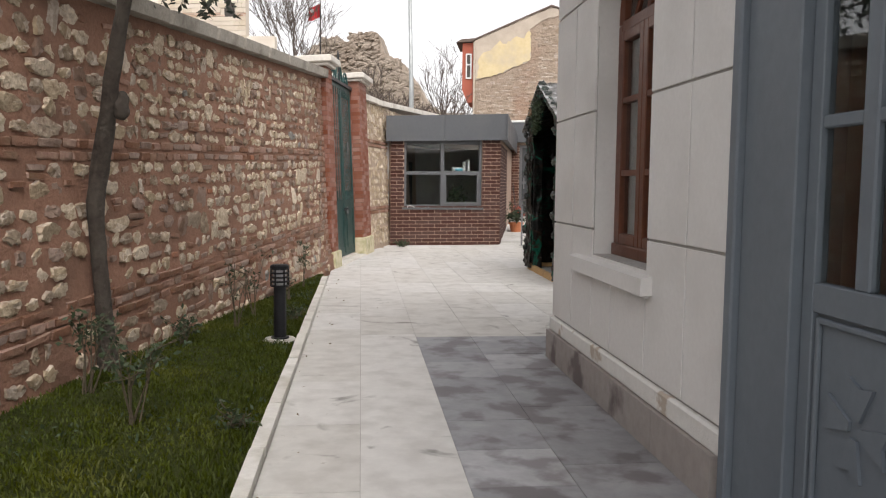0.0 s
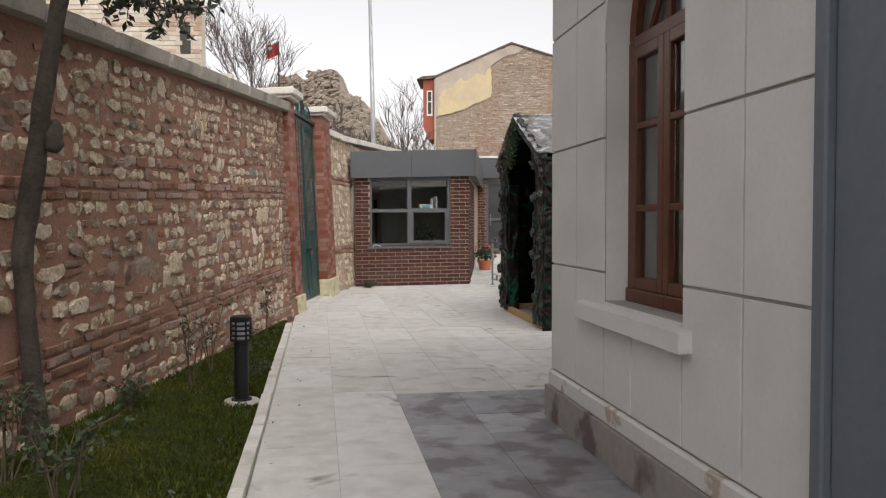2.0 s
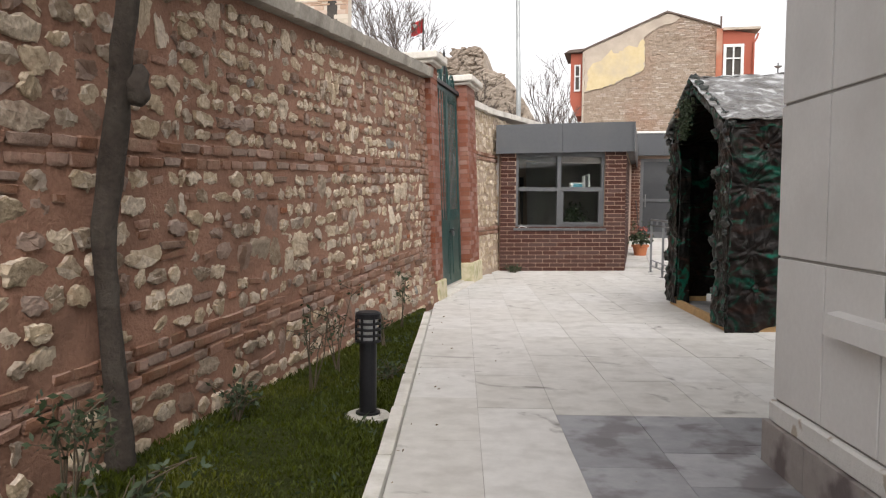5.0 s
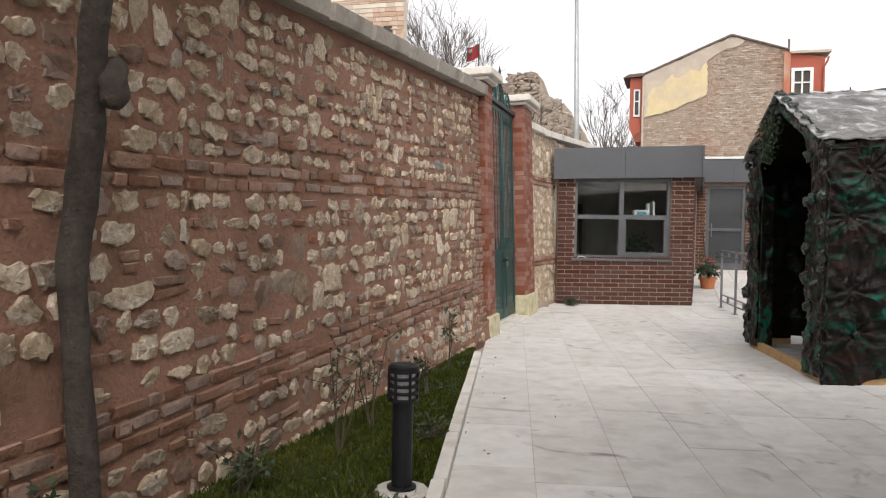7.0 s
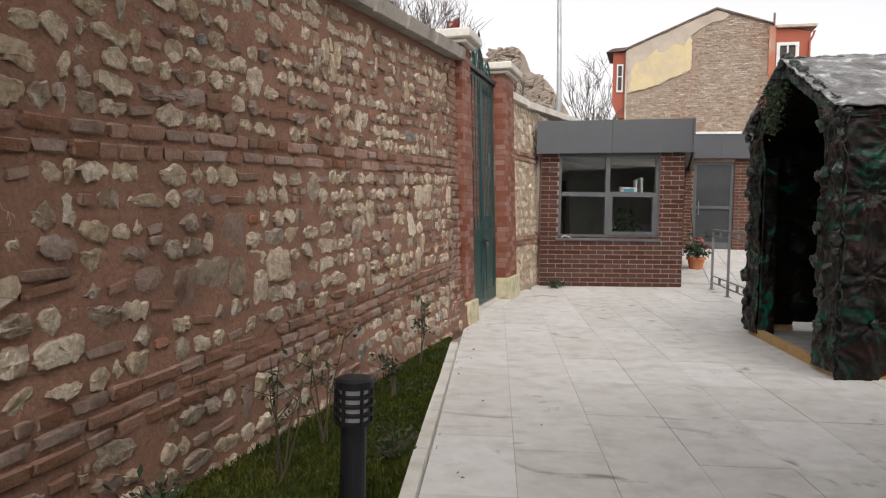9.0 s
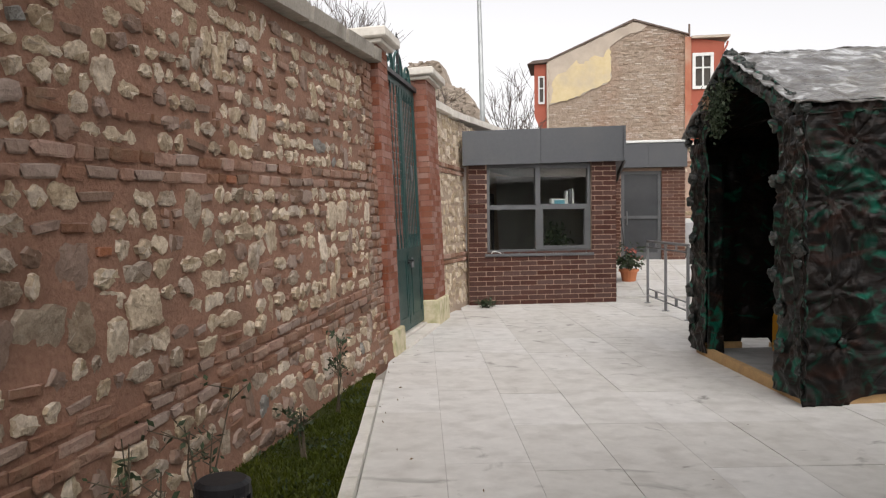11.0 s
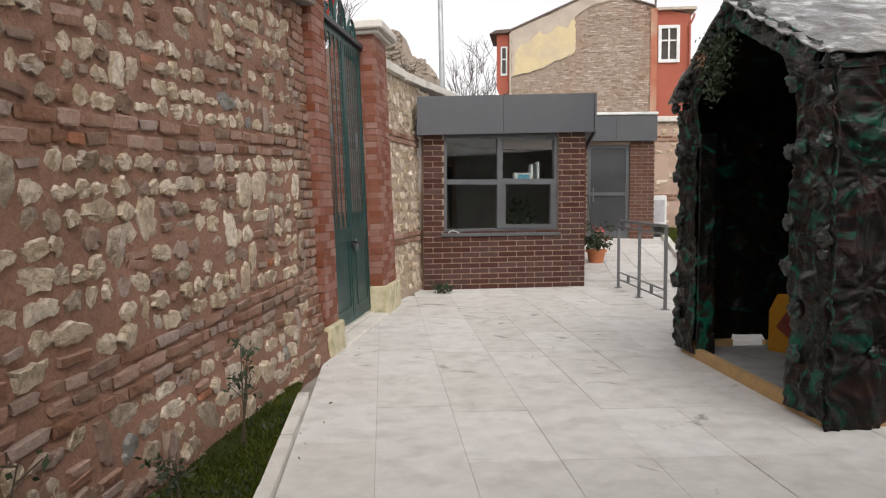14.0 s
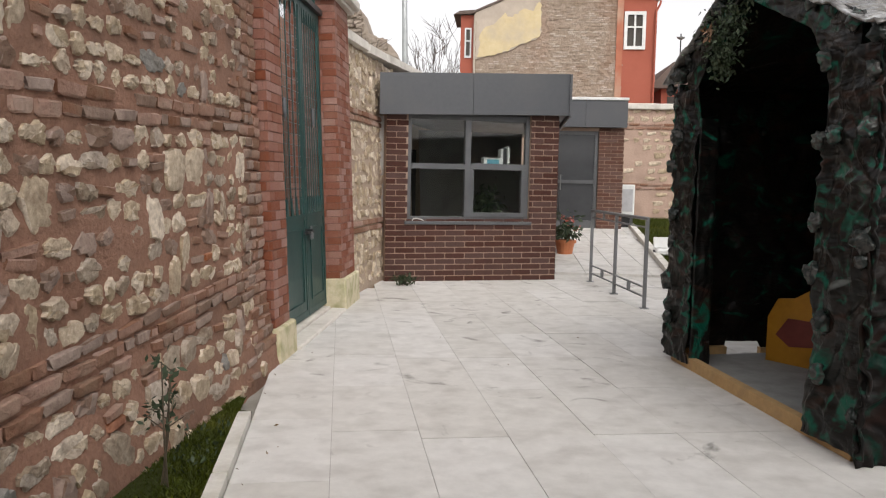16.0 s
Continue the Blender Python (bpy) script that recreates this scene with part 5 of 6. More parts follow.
        part("panel", boxes((0.042, right - 0.564, 0.2, 0.06, right - 0.066, 0.92)), M_BLUEGREY, leaf)
        m0, m1 = right - 0.55, right - 0.08
        part("moulding", boxes((0.024, m1 - 0.02, 0.215, 0.0415, m1, 0.905), (0.024, m0, 0.215, 0.0415, m0 + 0.02, 0.905), (0.024, m0 + 0.02, 0.885, 0.0415, m1 - 0.02, 0.905), (0.024, m0 + 0.02, 0.215, 0.0415, m1 - 0.02, 0.235), bevel=0.004), M_BLUEGREY, leaf)
        for k in range(4):
            bm = bmesh.new()
            outline(bm, [(-0.016, 0.03), (0.016, 0.03), (0.06, 0.155), (0.0, 0.135), (-0.06, 0.155)], -0.012, 0.0)
            bmesh.ops.transform(bm, matrix=Matrix.Translation((0.0415, right - 0.305, 0.585)) @ Matrix.Rotation(radians(-90), 4, "Z") @ Matrix.Rotation(radians(90 * k + 8), 4, "Y"), verts=bm.verts)
            part("cross_arm", bm, M_BLUEGREY, leaf, "raised flared cross ornament")
    # dark sheet painted as the gloom inside the doorway
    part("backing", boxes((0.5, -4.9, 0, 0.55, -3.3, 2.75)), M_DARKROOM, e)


house()


# ---- tent of dark plastic ----
TP, TQ = Vector((3.19, 12.0, 0)), Vector((3.62, 9.62, 0))
TENT_S = (TQ - TP).normalized()
TENT_D = Vector((math.cos(radians(17)), math.sin(radians(17)), 0))
TENT_W = (TQ - TP).length


def tent_pt(s, d, z):
    return TP + TENT_S * s + TENT_D * d + Vector((0, 0, z))


def crumple(pts_fn, nu, nv, amp, seed, pins=()):
    """A sheet over the unit square, pushed about by noise and gathered in radiating folds at the pins."""
    off = Vector((seed * 7.3, seed * 3.1, 0))
    v = []
    for j in range(nv + 1):
        for i in range(nu + 1):
            p, nrm = pts_fn(i / nu, j / nv)
            q = noise.noise(p * 3 + off) * 0.6 + noise.noise(p * 6 + off) * 0.35
            g = p * 2.3 + off + Vector((noise.noise(p * 1.7), noise.noise(p * 1.7 + off), noise.noise(p * 1.9 - off))) * 1.6
            q += 0.55 * (1 - abs(noise.noise(g))) ** 7 + 0.4 * (1 - abs(noise.noise(g * 2.1))) ** 8
            push = amp * q
            for pin, folds, turn in pins:
                d = p - pin
                r = math.sqrt(d.x * d.x + d.y * d.y + d.z * d.z)
                if r < 0.7:
                    fan = abs(math.cos(folds * math.atan2(d.z, d.dot(TENT_D)) + turn + 2.0 * r)) ** 3
                    push += 0.032 * fan * math.exp(-(r / 0.3) ** 2) * min(1, r / 0.07) - 0.02 * math.exp(-(r / 0.12) ** 2)
            v.append(p + nrm * push)
    w = nu + 1
    f = [(j * w + i, j * w + i + 1, (j + 1) * w + i + 1, (j + 1) * w + i) for j in range(nv) for i in range(nu)]
    return v, f


def tent():
    e = empty("play_tent", Matrix.Identity(4), "gabled play tent wrapped in dark green crumpled plastic", "tent")
    deep, eave, apex, sa, climb = 2.7, 2.16, 2.81, 1.02, 0.075
    nf = Vector((TENT_S.y, -TENT_S.x, 0))
    nf = -nf if nf.dot(TENT_D) > 0 else nf
    ns = Vector((TENT_D.y, -TENT_D.x, 0))
    ns = ns if ns.dot(TENT_S) > 0 else -ns

    def sheet(name, fn, nu, nv, amp, seed, mat, label="", pins=()):
        v, f = crumple(fn, nu, nv, amp, seed, pins)
        o = quads(name, [tuple(p) for p in v], f, mat, e, True)
        if label:
            o["label"] = label
        sol = o.modifiers.new("thickness", "SOLIDIFY")
        sol.thickness, sol.offset = 0.012, 0
        return o

    W = TENT_W
    prnd = random.Random(44)
    pins = [(tent_pt(W, 0.3 + 0.55 * i + prnd.uniform(-0.14, 0.14), 0.45 + 0.5 * j + 0.2 * (i % 2) + prnd.uniform(-0.12, 0.12)), prnd.choice((5, 6, 8)), prnd.uniform(0, 3)) for i in range(5) for j in range(4)]
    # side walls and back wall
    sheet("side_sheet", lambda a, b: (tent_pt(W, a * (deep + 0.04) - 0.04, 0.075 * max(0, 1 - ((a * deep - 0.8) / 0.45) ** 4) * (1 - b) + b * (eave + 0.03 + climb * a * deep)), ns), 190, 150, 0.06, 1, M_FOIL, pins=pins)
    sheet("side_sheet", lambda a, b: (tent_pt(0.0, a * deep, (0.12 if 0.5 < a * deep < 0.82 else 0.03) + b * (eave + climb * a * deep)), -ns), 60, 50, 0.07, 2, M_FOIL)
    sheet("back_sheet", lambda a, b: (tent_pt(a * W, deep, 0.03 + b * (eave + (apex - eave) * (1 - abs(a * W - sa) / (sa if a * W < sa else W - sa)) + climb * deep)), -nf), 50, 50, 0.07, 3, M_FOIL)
    # front posts: wrapped boxes
    for s0, s1, sd in ((-0.05, 0.36, 4), (1.98, W + 0.06, 5)):
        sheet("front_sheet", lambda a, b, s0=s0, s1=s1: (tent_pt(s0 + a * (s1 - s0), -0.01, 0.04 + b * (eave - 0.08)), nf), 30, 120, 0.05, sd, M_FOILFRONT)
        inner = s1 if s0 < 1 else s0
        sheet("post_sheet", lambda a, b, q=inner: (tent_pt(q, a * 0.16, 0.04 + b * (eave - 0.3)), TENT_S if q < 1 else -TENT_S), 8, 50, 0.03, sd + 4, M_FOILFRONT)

    # gable: from the opening's arch up to the roof line
    def gable(a, b):
        s = 0.2 + a * (W - 0.35)
        roof = eave + (apex - eave) * (1 - abs(s - sa) / (sa + 0.1 if s < sa else W + 0.1 - sa)) + 0.02
        k = (s - 1.15) / 0.92
        arch = max(1.3, roof - 0.2 - 0.75 * max(0, abs(k) - 0.72))
        return tent_pt(s, -0.01, arch + b * (roof - arch)), nf

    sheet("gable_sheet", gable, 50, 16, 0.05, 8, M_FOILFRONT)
    # roof
    over = 0.1
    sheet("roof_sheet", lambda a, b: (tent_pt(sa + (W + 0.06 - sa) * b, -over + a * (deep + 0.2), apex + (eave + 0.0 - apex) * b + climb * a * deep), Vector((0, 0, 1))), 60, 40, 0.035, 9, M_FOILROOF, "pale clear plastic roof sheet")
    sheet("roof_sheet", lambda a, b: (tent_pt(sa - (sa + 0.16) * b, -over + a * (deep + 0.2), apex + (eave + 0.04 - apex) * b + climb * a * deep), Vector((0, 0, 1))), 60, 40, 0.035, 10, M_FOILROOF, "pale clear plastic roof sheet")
    # dark lining, added under the pale roof to keep the inside dark
    sheet("roof_lining", lambda a, b: (tent_pt(sa + (W + 0.03 - sa) * b, 0.0 + a * deep, apex - 0.05 + (eave - apex) * b + climb * a * deep), Vector((0, 0, -1))), 20, 16, 0.03, 13, M_FOIL)
    sheet("roof_lining", lambda a, b: (tent_pt(sa - (sa + 0.03) * b, 0.0 + a * deep, apex - 0.05 + (eave - apex) * b + climb * a * deep), Vector((0, 0, -1))), 20, 16, 0.03, 14, M_FOIL)
    # bunched knots along the opening
    rnd = random.Random(12)
    knots = []
    z = 0.35
    while z < eave:
        knots += [(0.0 + rnd.uniform(-0.03, 0.06), z), (2.0 + rnd.uniform(-0.03, 0.12), z + rnd.uniform(-0.12, 0.12))]
        if rnd.random() < 0.5:
            knots.append((W - 0.02, z + rnd.uniform(-0.1, 0.1)))
        z += rnd.uniform(0.2, 0.42)
    n = 7
    for k in range(n + 1):
        knots.append((-0.12 + (sa + 0.12) * k / n, eave + (apex - eave) * k / n))
        knots.append((sa + (W - sa) * k / n, apex + (eave - apex) * k / n))
    for s, z in knots:
        bm = bmesh.new()
        bmesh.ops.create_icosphere(bm, subdivisions=3, radius=1)
        o = Vector((rnd.uniform(0, 90), 0, 0))
        r = rnd.uniform(0.03, 0.062)
        for v in bm.verts:
            v.co *= r * (1 + 0.5 * noise.noise(v.co * 1.8 + o) + 0.3 * noise.noise(v.co * 4 + o))
            v.co.z *= 1.15
        kn = part("knot", bm, M_FOILBALL, e, "", True)
        kn.location = tent_pt(s, -0.035, z)
    # small foil rosettes on the sheets
    for _ in range(26):
        s_wall = rnd.random() < 0.6
        bm = bmesh.new()
        bmesh.ops.create_icosphere(bm, subdivisions=2, radius=1)
        o = Vector((rnd.uniform(0, 90), 0, 0))
        r = rnd.uniform(0.025, 0.045)
        for v in bm.verts:
            v.co *= r * (1 + 0.6 * noise.noise(v.co * 3 + o))
        kn = part("rosette", bm, M_FOILFRONT, e, "", True)
        kn.location = pins[rnd.randrange(len(pins))][0] + ns * 0.01 if s_wall else tent_pt(0.07, rnd.uniform(0.4, deep - 0.2), rnd.uniform(0.3, 2.0))
    # timber sill, side rail and floor
    def beam(s0, s1, d0, d1, z0, z1, name, mat):
        bm = bmesh.new()
        vs = [bm.verts.new(tent_pt(s, d, z)) for z in (z0, z1) for s, d in ((s0, d0), (s1, d0), (s1, d1), (s0, d1))]
        for q in ((0, 1, 2, 3), (7, 6, 5, 4), (0, 4, 5, 1), (1, 5, 6, 2), (2, 6, 7, 3), (3, 7, 4, 0)):
            bm.faces.new([vs[i] for i in q])
        bmesh.ops.recalc_face_normals(bm, faces=bm.faces[:])
        return part(name, bm, mat, e)

    beam(0.03, W - 0.06, 0.0, 0.06, 0.0, 0.085, "sill_beam", M_TIMBER)
    beam(W - 0.05, W + 0.0, 0.06, deep, 0.0, 0.07, "side_beam", M_TIMBER)
    beam(-0.03, 0.03, 0.06, 0.5, 0.0, 0.09, "side_beam", M_TIMBER)
    beam(-0.03, 0.03, 0.82, deep, 0.0, 0.07, "side_beam", M_TIMBER)
    beam(0.03, W - 0.03, 0.06, deep, 0.004, 0.03, "floor_mat", M_TENTFLOOR)
    # greenery hanging in the gable
    bm = bmesh.new()
    c = []
    for _ in range(1100):
        t = rnd.random()
        p = tent_pt(0.86 + rnd.gauss(0, 0.2) * (1 - 0.6 * t), -0.09 + rnd.gauss(0, 0.025), apex - 0.22 - 0.42 * t + rnd.gauss(0, 0.04))
        c.append(p)
    leaf_cloud(bm, c, 0.04, rnd, 0.8)
    tagged(part("garland", bm, M_LEAF, e, "hanging garland of green leaves"), kind="stuff")
    bm = bmesh.new()
    leaf_cloud(bm, [tent_pt(0.74 + rnd.gauss(0, 0.025), -0.15, 2.46 + rnd.gauss(0, 0.03)) for _ in range(20)], 0.05, rnd)
    part("garland_flower", bm, M_DRYFLOWER, e, "dried brown flower head")


tent()

rocker = empty("toy_rocker", Matrix.LocRotScale((4.13, 11.72, 0.031), Euler((0, 0, radians(-52))), None), "yellow and maroon wooden toy board inside the tent", "toy")
bm = bmesh.new()
outline(bm, [(-0.3, 0), (0.5, 0), (0.5, 0.55), (0.05, 0.6), (-0.08, 0.52), (-0.22, 0.5), (-0.3, 0.35)], -0.02, 0.02)
part("side_board", bm, M_YELLOW, rocker)
bm = bmesh.new()
outline(bm, [(-0.22, 0.22), (-0.1, 0.14), (0.12, 0.17), (0.3, 0.14), (0.3, 0.42), (0.12, 0.5), (0.08, 0.36), (-0.12, 0.36)], -0.03, -0.021)
part("figure", bm, M_MAROON, rocker, "maroon painted shape")


# ---- bollard lamp ----
def bollard():
    e = empty("bollard_lamp", Matrix.Translation((1.02, 5.6, 0)), "black bollard garden lamp with louvred head", "bollard")
    bm = lathe(bmesh.new(), [(0.135, -0.04), (0.14, 0.015), (0.125, 0.028)], 14)
    rnd = random.Random(5)
    for v in bm.verts:
        v.co.x *= 1 + rnd.uniform(-0.08, 0.08)
    part("footing", bm, M_CONCRETE, e, "rough round concrete footing")
    part("base_flange", lathe(bmesh.new(), [(0.075, 0.028), (0.075, 0.04), (0.055, 0.042)], 20), M_BLACK, e)
    part("post", lathe(bmesh.new(), [(0.052, 0.04), (0.052, 0.47)], 24), M_BLACK, e, smooth=False)
    part("diffuser", lathe(bmesh.new(), [(0.056, 0.475), (0.056, 0.62)], 24), M_DIFFUSER, e, "frosted white diffuser")
    for k in range(5):
        z = 0.472 + k * 0.036
        part("louvre_ring", lathe(bmesh.new(), [(0.058, z), (0.077, z - 0.002), (0.077, z + 0.008), (0.058, z + 0.012)], 24), M_BLACK, e)
    for k in range(6):
        a = 2 * math.pi * k / 6 + 0.3
        part("louvre_rib", boxes((0.072 * math.cos(a) - 0.006, 0.072 * math.sin(a) - 0.006, 0.47, 0.072 * math.cos(a) + 0.006, 0.072 * math.sin(a) + 0.006, 0.63)), M_BLACK, e)
    part("lid", lathe(bmesh.new(), [(0.077, 0.625), (0.078, 0.645), (0.064, 0.655)], 24), M_BLACK, e)


bollard()


# ---- plants ----
def olive_tree():
    rnd = random.Random(14)
    e = empty("olive_tree", Matrix.Translation((0.10, 4.4, 0)), "young olive tree with a knotted dark trunk by the wall", "tree")
    path = [(0.03, 0.03, -0.05), (0.02, 0.02, 0.25), (0.0, -0.01, 0.8), (-0.01, -0.03, 1.1), (0.02, -0.02, 1.4), (0.11, -0.08, 1.7), (0.20, -0.17, 2.0), (0.33, -0.26, 2.4), (0.47, -0.33, 2.8)]
    bm = tube(bmesh.new(), path, [0.08, 0.062, 0.056, 0.058, 0.064, 0.058, 0.052, 0.046, 0.04], 14)
    bmesh.ops.subdivide_edges(bm, edges=bm.edges[:], cuts=2, use_grid_fill=True)
    for v in bm.verts:
        v.co += Vector((noise.noise(v.co * 9), noise.noise(v.co * 9 + Vector((7, 0, 0))), 0)) * 0.014
    part("trunk", bm, M_BARK, e, "", True)
    bm = bmesh.new()
    bmesh.ops.create_icosphere(bm, subdivisions=3, radius=0.062, matrix=Matrix.Translation((0.22, -0.09, 1.84)) @ Matrix.Diagonal((0.9, 0.95, 1.6, 1)))
    for v in bm.verts:
        v.co += Vector((1, 1, 1)) * 0.02 * noise.noise(v.co * 18)
    part("knot", bm, M_BARK, e, "dark swollen pruning knot", True)
    limbs = bmesh.new()
    leaves = []
    # the last six limbs are unseen, added to shade the wall and lawn
    tops = [((0.47, -0.33, 2.8), (0.55, 0.65, 2.72)), ((0.47, -0.33, 2.8), (0.3, 1.5, 2.95)), ((0.47, -0.33, 2.8), (0.65, 2.1, 3.35)), ((0.40, -0.30, 2.6), (0.35, -0.9, 3.1)), ((0.47, -0.33, 2.8), (0.1, 0.5, 3.6)), ((0.47, -0.33, 2.8), (0.6, 0.1, 2.75)), ((0.47, -0.33, 2.8), (0.9, -0.8, 3.4)), ((0.47, -0.33, 2.8), (0.5, -1.7, 3.7)), ((0.47, -0.33, 2.8), (1.5, 0.1, 3.7)), ((0.47, -0.33, 2.8), (0.9, 0.9, 3.9)), ((0.47, -0.33, 2.8), (-0.3, -1.1, 3.8)), ((0.47, -0.33, 2.8), (1.2, -1.5, 3.6)), ((0.47, -0.33, 2.8), (0.5, -0.2, 4.2))]
    for a, b in tops:
        a, b = Vector(a), Vector(b)
        m = (a + b) / 2 + Vector((0, 0, 0.1))
        tube(limbs, [a, m, b], [0.03, 0.018, 0.006], 6)
        # high limbs carry more twigs, to block more of the sky
        for _ in range(30 if b.z > 3.55 else 13):
            t = rnd.uniform(0.55 if b.z > 3.55 else 0.3, 1.0)
            s = a.lerp(b, t) + Vector((0, 0, 0.1 * (1 - t)))
            tip = s + Vector((rnd.gauss(0, 0.16), rnd.gauss(0, 0.2), rnd.gauss(0.0, 0.14)))
            tube(limbs, [s, tip], [0.006, 0.002], 4)
            for k in range(19):
                leaves.append(s.lerp(tip, rnd.uniform(0.15, 1.05)) + Vector((rnd.gauss(0, 0.012), rnd.gauss(0, 0.012), rnd.gauss(0, 0.012))))
    part("branchwork", limbs, M_BARK, e)
    bm = bmesh.new()
    leaf_cloud(bm, leaves, 0.075, rnd, 0.1)
    part("crown", bm, M_OLIVE, e, "sparse narrow grey-green leaves, with unseen denser ones above for shade")


olive_tree()


def rose_bush(x, y, h, spread, stems, leaves, seed, label, size=0.045):
    rnd = random.Random(seed)
    e = empty("rose_bush", Matrix.Translation((x, y, 0)), label, "shrub", "shrubs in the lawn bed")
    bm, cs = bmesh.new(), []
    for _ in range(stems):
        a = rnd.uniform(0, 6.28)
        q = Vector((math.cos(a), math.sin(a), 0)) * spread * rnd.uniform(0.2, 1)
        top = q + Vector((0, 0, h * rnd.uniform(0.65, 1.0)))
        mid = q * 0.6 + Vector((rnd.gauss(0, 0.02), rnd.gauss(0, 0.02), h * 0.45))
        tube(bm, [(rnd.gauss(0, 0.015), rnd.gauss(0, 0.015), -0.02), mid, top], [0.006, 0.0045, 0.0025], 5)
        for _ in range(3):
            s = mid.lerp(top, rnd.random())
            tip = s + Vector((rnd.gauss(0, 0.08), rnd.gauss(0, 0.08), rnd.uniform(0, 0.1)))
            tube(bm, [s, tip], [0.004, 0.002], 4)
            for _ in range(leaves):
                cs.append(s.lerp(tip, rnd.uniform(0.2, 1.1)) + Vector((rnd.gauss(0, 0.02), rnd.gauss(0, 0.02), rnd.gauss(0, 0.02))))
    part("stem", bm, M_STEM, e)
    bm = bmesh.new()
    leaf_cloud(bm, cs, size, rnd)
    part("leaves", bm, M_LEAF, e)


rose_bush(0.92, 3.2, 0.5, 0.22, 8, 9, 41, "leafy rose bush with dark stems in the lawn")
rose_bush(0.35, 3.75, 0.62, 0.22, 7, 9, 42, "rose bush with sparse leaves near the tree")
rose_bush(0.3, 5.3, 0.22, 0.16, 7, 7, 43, "low rose bush beside the tree foot")
rose_bush(0.45, 6.1, 0.62, 0.16, 5, 4, 44, "tall bare rose stems against the wall")
rose_bush(0.42, 6.7, 0.66, 0.14, 4, 4, 45, "thin rose stems against the wall")
rose_bush(0.32, 8.9, 0.62, 0.10, 3, 9, 46, "single rose stem with a leafy top")
rose_bush(0.45, 7.85, 0.34, 0.12, 4, 7, 47, "small thin rose near the lawn end")
rose_bush(1.5, 3.2, 0.08, 0.06, 6, 7, 48, "low dark weed by the kerb", 0.04)
rose_bush(0.86, 6.6, 0.06, 0.06, 6, 6, 49, "low green weed by the kerb", 0.045)
rose_bush(0.58, 15.95, 0.08, 0.12, 8, 8, 50, "grass tuft growing from a paving joint at the wall", 0.06)


def litter():
    rnd = random.Random(77)
    bm = bmesh.new()
    for _ in range(60):
        u = KERB_U + abs(rnd.gauss(0, 0.12)) if rnd.random() < 0.6 else rnd.uniform(-1.9, 1.5)
        p = pav(u + 0.02, rnd.uniform(-3, 8), 0.006)
        leaf_cloud(bm, [p], 0.025, rnd, 0)
    for v in bm.verts:
        v.co.z = max(0.004, min(v.co.z, 0.02))
    tagged(finish(bm, "leaf_litter", M_LITTER), "few dry leaf bits lying on the paving", "litter", kind="stuff")


litter()


